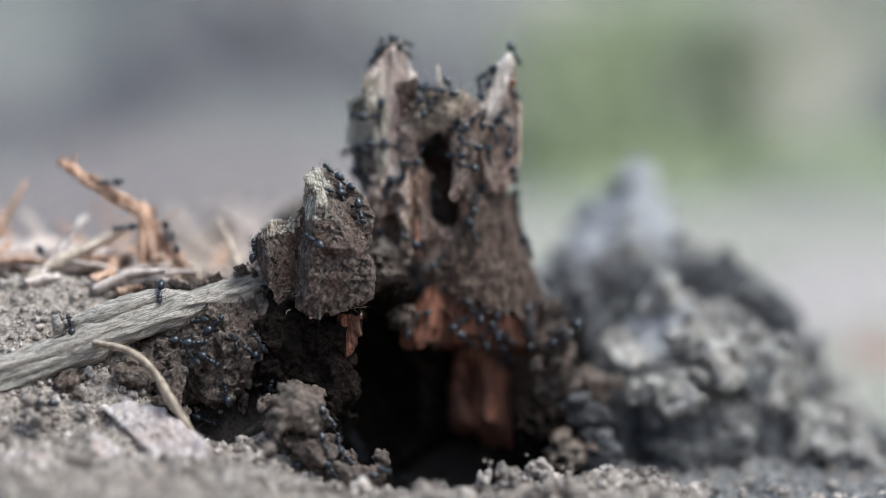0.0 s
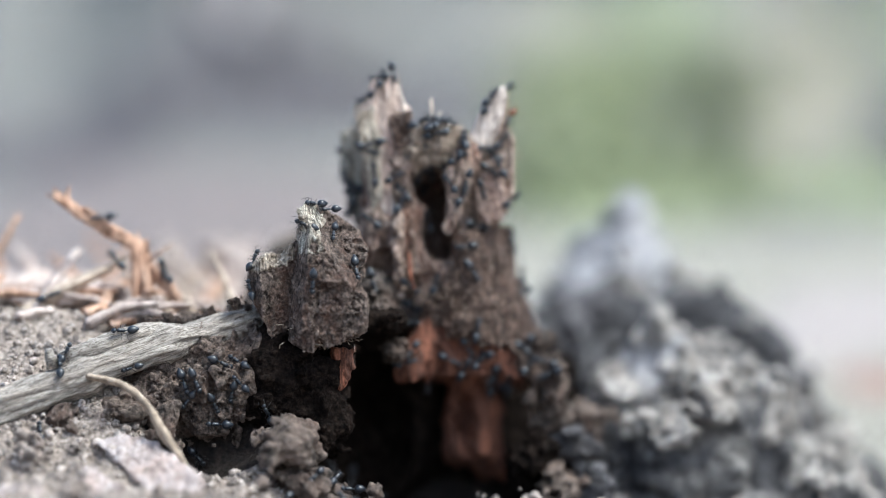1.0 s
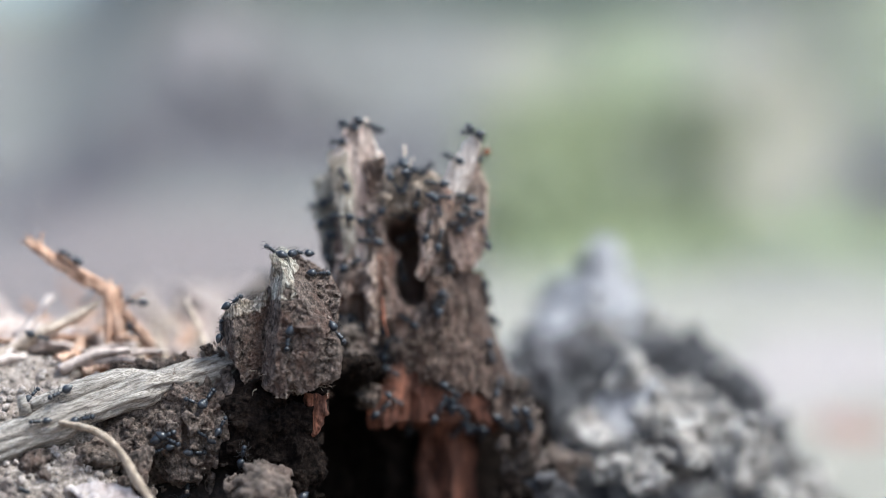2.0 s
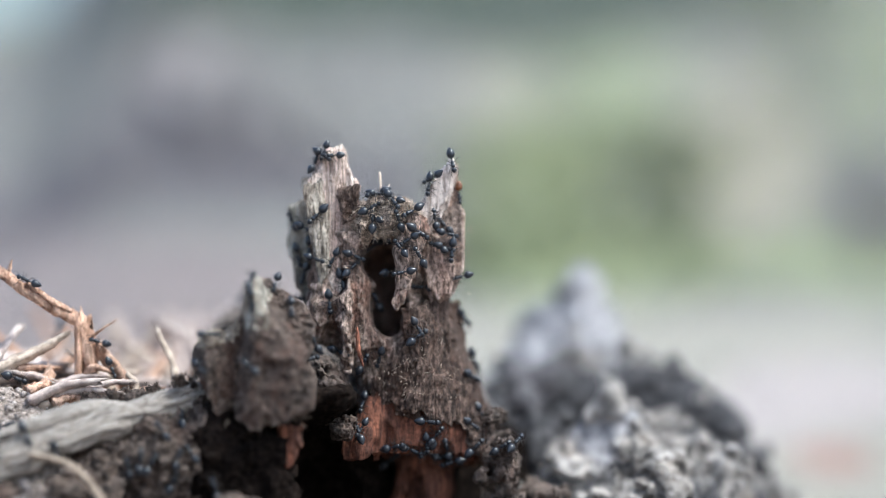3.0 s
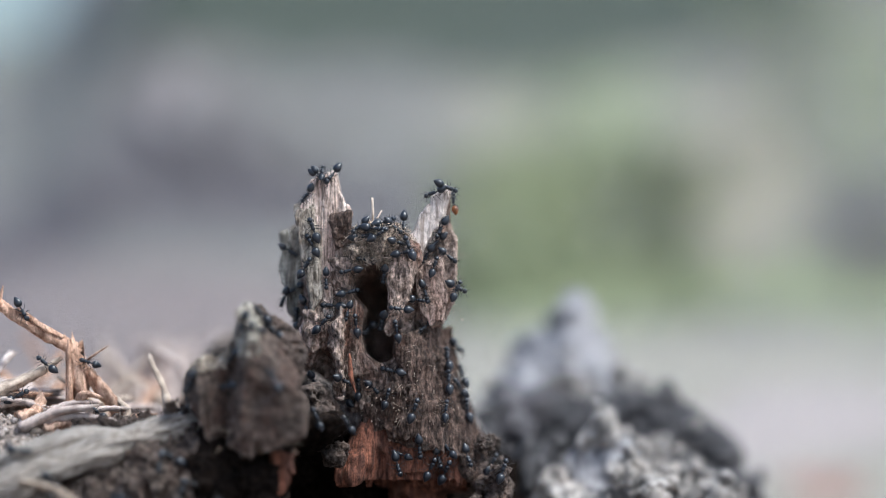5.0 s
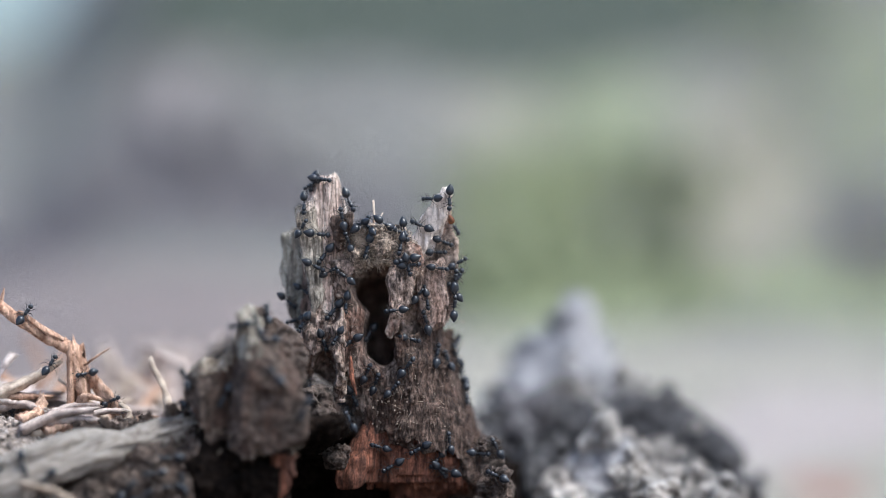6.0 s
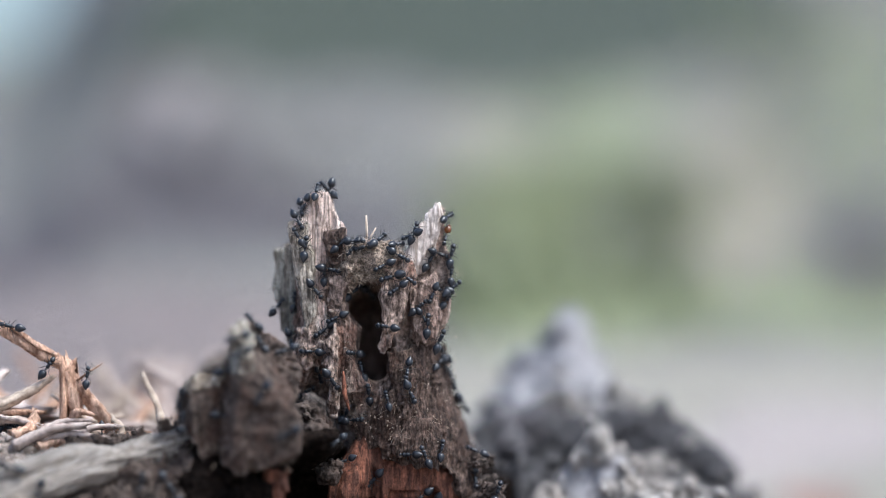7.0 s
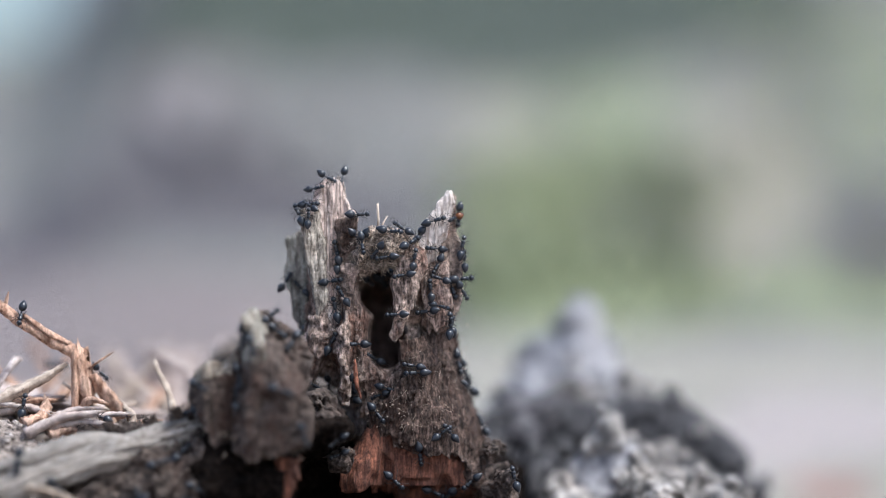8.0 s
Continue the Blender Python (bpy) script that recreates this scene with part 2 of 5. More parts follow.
def carve(name, low, high, step, form, material):
    """A mesh of the zero surface of form((x, y, z)) inside a box."""
    ax = [np.arange(low[k], high[k] + step, step, dtype=np.float32) for k in range(3)]
    size = tuple(len(a) for a in ax)
    rough = [np.broadcast_to(v, tuple(len(a[::4]) for a in ax)) for v in np.meshgrid(*[a[::4] for a in ax], indexing="ij", sparse=True)]
    f = np.array(form(rough), np.float32)
    for k in range(3):
        f = np.repeat(f, 4, k)
    f = np.roll(f, (2, 2, 2), (0, 1, 2))[:size[0], :size[1], :size[2]].copy()
    close = np.nonzero(np.abs(f) < 1.0 + 6 * step)
    f[close] = form([ax[k][close[k]] for k in range(3)])
    f[[0, -1]] = f[:, [0, -1]] = 1.0
    f[:, :, [0, -1]] = 1.0
    f = np.where(np.abs(f) < 1e-5, 1e-5, f)
    ins = f < 0
    corner = [(a, b, c) for a in (0, 1) for b in (0, 1) for c in (0, 1)]
    nx, ny, nz = f.shape
    view = lambda arr, o: arr[o[0]:nx - 1 + o[0], o[1]:ny - 1 + o[1], o[2]:nz - 1 + o[2]]
    count = sum(view(ins, o).astype(np.int8) for o in corner)
    cells = np.argwhere((count > 0) & (count < 8))
    index = -np.ones((nx - 1, ny - 1, nz - 1), np.int64)
    index[tuple(cells.T)] = np.arange(len(cells))
    val = {o: f[cells[:, 0] + o[0], cells[:, 1] + o[1], cells[:, 2] + o[2]] for o in corner}
    total, hits = np.zeros((len(cells), 3)), np.zeros(len(cells))
    for o in corner:
        for k in range(3):
            if o[k] == 0:
                e = list(o)
                e[k] = 1
                f0, f1 = val[o], val[tuple(e)]
                crossing = (f0 < 0) != (f1 < 0)
                t = np.where(crossing, f0 / np.where(crossing, f0 - f1, 1), 0)
                at = np.tile(np.array(o, float), (len(cells), 1))
                at[:, k] = t
                total += at * crossing[:, None]
                hits += crossing
    verts = (cells + total / hits[:, None]) * step + np.array(low)
    faces = []
    for k in range(3):
        i, j = (k + 1) % 3, (k + 2) % 3
        a = [slice(None)] * 3
        b = [slice(None)] * 3
        a[k], b[k] = slice(0, -1), slice(1, None)
        e = np.argwhere(ins[tuple(a)] != ins[tuple(b)])
        e = e[(e[:, i] > 0) & (e[:, j] > 0) & (e[:, i] < f.shape[i] - 1) & (e[:, j] < f.shape[j] - 1)]
        quad = []
        for di, dj in ((-1, -1), (0, -1), (0, 0), (-1, 0)):
            c = e.copy()
            c[:, i] += di
            c[:, j] += dj
            quad.append(index[tuple(c.T)])
        quad = np.stack(quad, 1)
        flip = ~ins[tuple(e.T)]
        quad[flip] = quad[flip][:, ::-1]
        faces.append(quad)
    return mesh_from(name, verts, np.concatenate(faces), material)


def tube(points, radii, sides=8, wobble=0.0, seed=0, ridges=0, ridge=0.0):
    """Vertices and faces of a closed tube along points."""
    pts = np.array(points, float)
    rnd = np.random.RandomState(seed)
    n = len(pts)
    verts, faces = [], []
    up = np.array([0.13, 0.31, 0.94])
    for k in range(n):
        d = pts[min(k + 1, n - 1)] - pts[max(k - 1, 0)]
        d = d / np.linalg.norm(d)
        s = np.cross(d, up)
        s = s / (np.linalg.norm(s) + 1e-9)
        t = np.cross(s, d)
        for q in range(sides):
            a = 2 * math.pi * q / sides
            r = radii[k] * (1 + wobble * rnd.uniform(-1, 1) + ridge * math.cos(ridges * a + 0.4 * math.sin(k * 0.7)))
            verts.append(pts[k] + r * (math.cos(a) * s + math.sin(a) * t))
    for k in range(n - 1):
        for q in range(sides):
            b = (q + 1) % sides
            faces.append((k * sides + q, (k + 1) * sides + q, (k + 1) * sides + b, k * sides + b))
    verts += [pts[0], pts[-1]]
    for q in range(sides):
        b = (q + 1) % sides
        faces.append((n * sides, q, b))
        faces.append((n * sides + 1, (n - 1) * sides + b, (n - 1) * sides + q))
    return verts, faces


def bend(points, steps=8):
    """A smooth line through points."""
    p = [np.array(v, float) for v in points]
    p = [2 * p[0] - p[1]] + p + [2 * p[-1] - p[-2]]
    out = []
    for k in range(1, len(p) - 2):
        for s in range(steps):
            t = s / steps
            out.append(0.5 * (2 * p[k] + (p[k + 1] - p[k - 1]) * t + (2 * p[k - 1] - 5 * p[k] + 4 * p[k + 1] - p[k + 2]) * t * t
                              + (3 * p[k] - p[k - 1] - 3 * p[k + 1] + p[k + 2]) * t ** 3))
    return out + [p[-2]]


def gather(pieces):
    verts, faces = [], []
    for v, f in pieces:
        base = len(verts)
        verts += list(v)
        faces += [tuple(i + base for i in q) for q in f]
    return verts, faces


# ---- ground: one sheet, fine at the stump and coarse towards the horizon
def hill(x, y, cx, cy, rx, ry):
    return np.exp(-(((x - cx) / rx) ** 2 + ((y - cy) / ry) ** 2))


def step(v, a, b):
    t = np.clip((v - a) / (b - a), 0, 1)
    return t * t * (3 - 2 * t)


def land(x, y):
    """Height of the soil in mm, without its fine grain."""
    x, y = np.asarray(x, float), np.asarray(y, float)
    near = step(np.hypot(x, y * 0.9), 190, 90)
    left = step(x, -8, -26) * (4 + 18 * step(y, -31, -8)) + step(x, -20, -50) * 5 * step(y, -40, -22)
    left = left * (1 - 0.45 * step(y, 20, 70))
    front = (0.2 + 2.2 * step(x, 3, 10) + 1.6 * step(x, -14, -20)) * np.exp(-((y + 26) / 5.0) ** 2) * step(x, -24, -6) * step(x, 60, 30) - 7 * step(x, 26, 42) * np.exp(-((y + 26) / 12.0) ** 2)
    w = y - 12
    right = 0.75 * (28 * hill(x, w, 25, 36, 7.5, 12) + 19 * hill(x, w, 38, 25, 13, 17) + 15 * hill(x, w, 22, 10, 11, 13) + 6 * hill(x, w, 47, 20, 6, 18) + 9 * hill(x, w, 40, 5, 12, 10) + 9 * hill(x, w, 30, 30, 12, 14))
    back = (25 + 8 * hill(x, y, -9, 16, 7, 9)) * np.exp(-((y - 16) / 7.0) ** 2) * step(x, 26, 8) * step(x, -30, -16)
    pit = -10 * hill(x, y, -29, -19, 6.5, 4.5) - 12 * hill(x, y, -8, -9, 8, 8) - 8 * hill(x, y, 4, -12, 12, 7)
    fall = -16 * step(y, -34, -75)
    rise = 37 * step(y, 58, 150)
    crest = 150 - 86 * step(x, -38, -82)
    bank = crest * np.clip((y - 168) / 150.0, 0, 1) ** 1.1 - 30 * step(y, 330, 700)
    return near * (left + front + right + back + pit) + fall + rise + bank



# patches of sand, turf, mauve, dark grey and dark green behind the stump: x, y, half widths and weight
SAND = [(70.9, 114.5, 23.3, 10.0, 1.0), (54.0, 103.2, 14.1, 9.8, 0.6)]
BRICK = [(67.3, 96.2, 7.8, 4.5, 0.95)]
MAUVE = [(-46.1, 176.8, 18.7, 7.0, 0.75), (-67.8, 194.0, 18.2, 25.5, 0.7), (-21.2, 171.2, 13.7, 6.0, 0.6), (-43.7, 224.5, 16.9, 7.8, 0.6)]
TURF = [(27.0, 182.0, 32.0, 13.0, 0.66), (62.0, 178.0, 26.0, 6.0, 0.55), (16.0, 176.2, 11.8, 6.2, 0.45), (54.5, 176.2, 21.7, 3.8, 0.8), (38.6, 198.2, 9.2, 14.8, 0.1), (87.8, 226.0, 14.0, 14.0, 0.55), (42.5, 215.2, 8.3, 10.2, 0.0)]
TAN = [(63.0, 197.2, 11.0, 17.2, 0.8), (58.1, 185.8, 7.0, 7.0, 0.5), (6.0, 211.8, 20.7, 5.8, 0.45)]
DARK_GREY = [(-54.7, 202.0, 36.0, 12.0, 1.15), (-20.3, 196.0, 22.3, 6.8, 0.8), (0.0, 191.5, 14.1, 7.0, 0.6), (84.5, 189.2, 9.0, 8.2, 0.9), (52.0, 174.5, 25.0, 3.4, 1.05), (-92.6, 212.0, 21.6, 12.0, 0.8)]
DARK_GREEN = [(-15.4, 231.2, 35.2, 6.2, 1.0), (12.3, 232.5, 26.7, 7.0, 0.95), (-43.7, 239.0, 12.9, 7.0, 0.7), (74.4, 233.5, 13.9, 5.8, 0.6), (40.1, 233.5, 21.4, 5.8, 0.8), (-15.8, 242.8, 43.3, 7.0, 1.0), (31.9, 242.8, 43.3, 7.0, 0.9)]


def ground():
    def spread(lo, hi, fine_lo, fine_hi, cell):
        mid = list(np.arange(fine_lo, fine_hi, cell))
        out, c, v = [], cell, fine_hi
        while v < hi:
            out.append(v)
            c = min(c * 1.055, 1e6)
            v += c
        low_side, c, v = [], cell, fine_lo
        while v > lo:
            c = min(c * 1.055, 1e6)
            v -= c
            low_side.append(v)
        return np.array(low_side[::-1] + mid + out)

    xs, ys = spread(-4e5, 4e5, -64, 72, 0.34), spread(-4e5, 4e6, -52, 60, 0.34)
    x, y = np.meshgrid(xs, ys, indexing="ij")
    z = land(x, y)
    w = step(np.hypot(x, y), 420, 80)
    z = z + w * (1.1 * rough_noise(x, y, z * 0.5, 0.22, 5, 3) + 0.55 * np.abs(rough_noise(x, y, z * 0.6, 0.75, 9, 3)) - 0.2)
    heap = step(x, 12, 20) * step(np.hypot(x - 34, y - 18), 40, 26)
    z = z + heap * (2.4 * np.abs(rough_noise(x, y, z, (0.2, 0.14, 0.2), 15, 3)) - 1.0)
    n, m = x.shape
    verts = np.stack([x, y, z], -1).reshape(-1, 3)
    i, j = np.meshgrid(np.arange(n - 1), np.arange(m - 1), indexing="ij")
    a = (i * m + j).ravel()
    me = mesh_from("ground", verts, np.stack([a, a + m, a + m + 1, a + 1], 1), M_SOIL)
    vx, vy = verts[:, 0], verts[:, 1]
    mask = step(vx, 6, 18) * step(np.hypot(vx - 36, vy - 18), 64, 42) * step(vy, -30, -16)
    wide = 0.35 * rough_noise(vx, vy, 0 * vx, 0.03, 61, 3)
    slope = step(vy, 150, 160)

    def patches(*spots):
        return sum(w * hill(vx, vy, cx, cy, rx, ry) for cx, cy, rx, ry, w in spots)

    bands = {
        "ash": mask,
        # floor of the pit darkened by colour, in place of its shade
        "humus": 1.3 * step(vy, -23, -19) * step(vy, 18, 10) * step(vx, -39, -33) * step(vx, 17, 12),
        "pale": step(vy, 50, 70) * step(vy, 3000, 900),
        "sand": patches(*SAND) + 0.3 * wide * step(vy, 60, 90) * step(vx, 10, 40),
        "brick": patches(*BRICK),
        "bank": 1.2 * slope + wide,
        "mauve": slope * (patches(*MAUVE) + wide) + 0.85 * step(vx, -2, -20) * step(vy, 75, 95) * step(vy, 186, 172),
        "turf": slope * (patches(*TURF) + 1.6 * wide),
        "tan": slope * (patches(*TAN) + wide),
        "dark_grey": slope * (patches(*DARK_GREY) + wide),
        "dark_green": slope * (patches(*DARK_GREEN) + wide),
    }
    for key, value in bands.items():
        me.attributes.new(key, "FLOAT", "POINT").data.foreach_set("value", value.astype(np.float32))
    return tagged(new("ground", me), "beige crumbly soil around the stump, paler behind", "soil", kind="structure")


ground()


# ---- the stump
def stump():
    base = thing("stump", "hollow rotten brown wood stump with two pointed horns, crawling with ants", "stump", at=(3, 0, 4))
    shift = Matrix.Translation((-3 * MM, 0, -4 * MM))

    def add(name, me, label=""):
        ob = part(name, me, base, label)
        ob.matrix_parent_inverse = shift
        return ob

    levels = [4, 12, 20, 27, 30.5, 33, 39, 45, 52]
    lefts = [-4.2, -4.0, -4.2, -3.6, -5.2, -8.8, -9.6, -10.2, -10.0]
    rights = [15.5, 14.8, 14.2, 12.4, 11.0, 10.1, 8.8, 10.4, 10.6]

    def shell(p):
        l, r = np.interp(p[2], levels, lefts), np.interp(p[2], levels, rights)
        cx, rx = (l + r) / 2, (r - l) / 2
        ry = 0.45 * rx + 4.8
        d = np.sqrt(((p[0] - cx) / rx) ** 2 + ((p[1] - 0.5) / ry) ** 2)
        return (d - 1) * np.minimum(rx, ry)

    def column(p):
        d = shell(p)
        d = d + 1.0 * step(p[2], 46, 43) * step(p[0], -2.5, 1.0)
        d = d + 0.13 * np.abs(rough_noise(p[0], p[1], p[2], (1.9, 1.9, 1.0), 29, 2)) + 0.42 * rough_noise(p[0], p[1], p[2], (0.9, 0.9, 0.17), 3, 3) + 0.5 * rough_noise(p[0], p[1], p[2], 0.42, 11, 3, 0.55) - 0.28 * np.abs(rough_noise(p[0], p[1], p[2], (1.0, 1.0, 0.5), 19, 2))
        top = 46.6 + 1.2 * grit(p[0], p[1], 0 * p[2], 0.35, 4)
        d = np.maximum(d, p[2] - top)
        edge = 24.2 + 0.9 * rough_noise(p[0], p[1], 0 * p[2], 0.45, 21, 3) - 22 * step(p[0] + 1.6 * grit(p[0], p[1], p[2], 0.35, 22), 10.4, 14.0)
        d = np.maximum(d, edge - p[2])
        # the crusted left flank, then the hollow and its mouth
        d = join(d, ball(p, (-7.2, -5.2, 37.0), (2.4, 2.6, 5.0)) + 0.8 * rough_noise(p[0], p[1], p[2], 0.6, 31, 3, 0.6), 0.7)
        d = join(d, ball(p, (-4.4, -7.9, 36.0), (1.2, 1.7, 6.5)) + 0.45 * rough_noise(p[0], p[1], p[2], 0.9, 36, 2), 0.5)
        d = cut(d, ball(p, (-6.3, -9.0, 32.6), (1.6, 4.6, 2.8)), 0.4)
        d = cut(d, ball(p, (-5.4, -9.4, 40.6), (1.2, 3.0, 2.0)), 0.4)
        d = cut(d, join(rod(p, (0.9, -0.6, 39.6), (0.9, -1.6, 35.0), 4.0, 3.8), rod(p, (1.0, 3.0, 41.0), (1.0, 2.4, 33.5), 4.4, 4.2), 1.0), 0.6)
        d = cut(d, ball(p, (0.7, -2.5, 42.0), (3.8, 4.5, 2.6)), 0.4)
        mouth = join(ball(p, (1.2, -8.6, 37.4), (2.6, 6.8, 4.7)), ball(p, (0.6, -9.6, 43.6), (3.5, 7.5, 3.6)), 1.0)
        d = cut(d, mouth + 0.18 * grit(p[0], p[1], p[2], 0.8, 8), 0.5)
        d = cut(d, rod(p, (0.9, -11.9, 36), (-1.4, -11.6, 26.0), 4.3, 2.9), 0.5)
        d = cut(d, rod(p, (-3.3, -10.6, 37.5), (-2.4, -10.2, 26.0), 0.8, 0.7), 0.3)
        return d

    add("bark_wall", carve("bark_wall", (-13, -13, 2), (18.5, 12, 50), 0.2, column, M_BARK), "weathered grey-brown wood wall with a dark hole")

    def plate(p):
        edge = outline(p, [(3.0, 37.2), (4.6, 37.0), (6.4, 38.4), (12.5, 36.6), (17, 20), (14, 15), (11.0, 21.0), (8.0, 22.6), (4.5, 23.3), (1.5, 24.8), (-1.9, 24.4), (-1.0, 27.2), (1.5, 30.0), (3.4, 33.2)])
        edge = edge + 0.8 * rough_noise(p[0], p[1], p[2], (0.55, 0.55, 0.4), 2, 4, 0.55)
        s = shell(p)
        d = np.maximum(np.maximum(s - 0.55, -s - 0.9), np.maximum(edge, p[1] - 2))
        d = d + 0.26 * rough_noise(p[0], p[1], p[2], (1.2, 1.2, 0.2), 23, 3) + 0.42 * rough_noise(p[0], p[1], p[2], 0.5, 25, 4, 0.55)
        return d + 0.22 * np.abs(grit(p[0], p[1], p[2], (0.5, 0.5, 1.4), 27)) - 0.1

    add("bark_plate", carve("bark_plate", (-4, -13, 13), (18.5, 4, 40), 0.18, plate, M_PLATE), "dark weathered bark plate with a torn edge")

    def heart(p):
        d = shell(p) + 1.1
        d = join(d, rod(p, (0.6, -6.0, 25.5), (-2.5, -6.6, 19.4), 1.2, 2.3), 1.6)
        d = d + 0.42 * rough_noise(p[0], p[1], p[2], (0.9, 0.9, 0.16), 41, 3) + 0.6 * rough_noise(p[0], p[1], p[2], 0.28, 43, 3)
        lip = 17.5 + 0.7 * np.cos((p[0] - 3.5) * 0.40) + 0.8 * rough_noise(p[0], p[1], 0 * p[2], 0.5, 44, 3)
        d = d + 4.4 * step(p[2], lip + 0.5, lip - 0.5)
        d = cut(d, ball(p, (8.4, -8.0, 18.5), (1.3, 3.0, 1.7)), 0.6)
        d = cut(d, ball(p, (4.2, -7.6, 12.0), (2.3, 9.0, 5.2)) + 0.5 * rough_noise(p[0], p[1], p[2], 0.5, 47, 2), 0.8)
        d = cut(d, ball(p, (2.0, -7.0, 0.5), (13.0, 13.0, 8.5)) + 0.8 * rough_noise(p[0], p[1], p[2], 0.4, 48, 3), 1.0)
        return np.maximum(d, p[2] - 29)

    add("heartwood", carve("heartwood", (-9, -12, -6), (17, 12, 30), 0.24, heart, M_RED), "exposed red-brown heartwood with torn lower edge")

    def splinter(corners, front, back, seed, bite=0.5, lean=0.0):
        def form(p):
            q = (p[0] + 0.35 + 0.25 * grit(p[0], p[1], p[2], 0.5, seed), p[1] - lean * (p[2] - 45), p[2] + 0.9 + 1.0 * rough_noise(p[0], p[1], 0 * p[2], (0.9, 0.9, 0.1), seed + 1, 2))
            d = slab(q, corners, front, back, 0.3)
            return d + bite * 0.5 * rough_noise(p[0], p[1], p[2], (1.2, 1.2, 0.10), seed + 2, 3) + 0.12 * rough_noise(p[0], p[1], p[2], 1.3, seed + 3, 2)
        return form

    add("left_horn", carve("left_horn", (-11, -10, 36), (-1, 0, 61), 0.16,
        splinter([(-9.4, 53.6), (-6.6, 57.6), (-5.3, 58.7), (-4.6, 58.0), (-2.3, 52.4), (-3.0, 46), (-4.2, 40), (-6.4, 38), (-7.6, 43)], -7.6, -4.4, 51), M_PALE),
        "pale pinkish splintered wood horn")
    add("lichen_strip", carve("lichen_strip", (-11, -10, 38), (-4, -1, 57), 0.16,
        splinter([(-9.6, 54.0), (-7.4, 54.8), (-6.2, 50), (-6.0, 44), (-7.2, 40.5), (-8.3, 46)], -8.3, -6.2, 57), M_MOSSY), "grey-green lichened strip of bark")
    add("bark_flake", carve("bark_flake", (-13.5, -7, 36), (-6, 2, 54), 0.18,
        splinter([(-11.4, 50.6), (-9.6, 51.6), (-7.5, 50), (-7.5, 38.5), (-9.4, 37.8), (-10.6, 41), (-11.5, 46)], -3.6, -2.0, 63), M_GREY), "thin curled grey flake of bark")
    add("soil_patch", carve("soil_patch", (-6, -10, 46), (-1, -5, 54), 0.15,
        lambda p: slab(p, [(-5.2, 52.4), (-2.9, 52.6), (-2.6, 48.6), (-4.8, 47.6)], -8.9, -7.2, 0.5) + 0.5 * rough_noise(p[0], p[1], p[2], 1.1, 66, 3), M_PLATE), "dark crust of soil")
    add("right_horn", carve("right_horn", (3, -10, 37), (13, 2, 58), 0.17,
        splinter([(5.2, 49.2), (7.6, 51.0), (9.2, 55.8), (10.2, 55.9), (10.0, 52.4), (11.0, 49.4), (10.9, 42.5), (9.2, 39.4), (7.4, 39.2), (6.2, 44)], -6.4, -2.6, 71), M_CRUST),
        "brown crusted wood horn")
    add("pale_splinter", carve("pale_splinter", (3, -10, 43), (12, -2, 58), 0.15,
        splinter([(4.9, 50.4), (5.0, 46.8), (6.6, 47.4), (8.9, 51.4), (10.1, 55.4), (9.5, 56.4), (8.4, 55.8), (6.2, 52.6)], -8.0, -6.0, 77, 0.4), M_WHITE), "bleached white splinter")

    add("pink_wall", carve("pink_wall", (4, -10, 36), (12, -2, 49), 0.16,
        splinter([(5.8, 46.2), (9.3, 47.0), (9.8, 43.2), (9.0, 39.4), (7.6, 38.6), (6.0, 40.0)], -7.6, -4.2, 83, 0.8), M_PINK), "pinkish torn wood face below the horn")

    def hang(p):
        d = rod(p, (4.0, -8.6, 46.8), (2.1, -9.8, 37.2), 2.2, 0.7, 0.6)
        return d + 0.5 * rough_noise(p[0], p[1], p[2], (0.8, 0.8, 0.45), 81, 4, 0.6)

    add("hanging_splinter", carve("hanging_splinter", (0, -13, 36), (7, -5, 50), 0.15, hang, M_BARK), "crusted splinter hanging over the hole")
    v, f = tube(bend([(-2.9, -9.6, 34.6), (-2.7, -10.0, 32.0), (-2.1, -9.9, 29.6)]), [0.12 + 0.2 * math.sin(0.2 * k) for k in range(16)] + [0.04], 6, 0.2)
    add("red_sliver", mesh_from("red_sliver", v, f, surface("red_sliver", (0.11, 0.04, 0.026), (0.32, 0.13, 0.08), None, (1, 1, 0.3), 1.5, 1)), "orange-red sliver of wood")

    def plug(p):
        d = join(ball(p, (0.9, -7.0, 48.6), (4.2, 2.9, 2.4)), ball(p, (-2.0, -7.2, 47.6), (1.8, 1.8, 2.2)), 1.0)
        d = join(d, ball(p, (4.4, -6.8, 47.4), (1.6, 1.8, 2.2)), 1.0)
        return d + 0.7 * rough_noise(p[0], p[1], p[2], 0.55, 91, 4, 0.6)

    add("debris_plug", carve("debris_plug", (-5, -11, 42), (8, -1, 53), 0.16, plug, M_DUST), "brown frass and fibres packed between the horns")
    rnd = np.random.RandomState(7)
    hairs = []
    for k in range(1150):
        u = rnd.uniform(-1, 1)
        c = np.array([0.8 + 4.2 * u, -7.2 - 2.6 * rnd.uniform(0, 1) * math.sqrt(1 - u * u * 0.9), 48.5 + rnd.uniform(-1, 1) * 2.3 * math.sqrt(1 - u * u * 0.9)])
        d = rnd.normal(0, 1, 3) * (1, 0.7, 0.8)
        d *= rnd.uniform(0.3, 1.35) / np.linalg.norm(d)
        s = rnd.normal(0, 0.25, 3)
        r = rnd.uniform(0.03, 0.06)
        hairs.append(tube([c - d, c + s, c + d], [r, r, r * 0.5], 4))
    crumbs = []
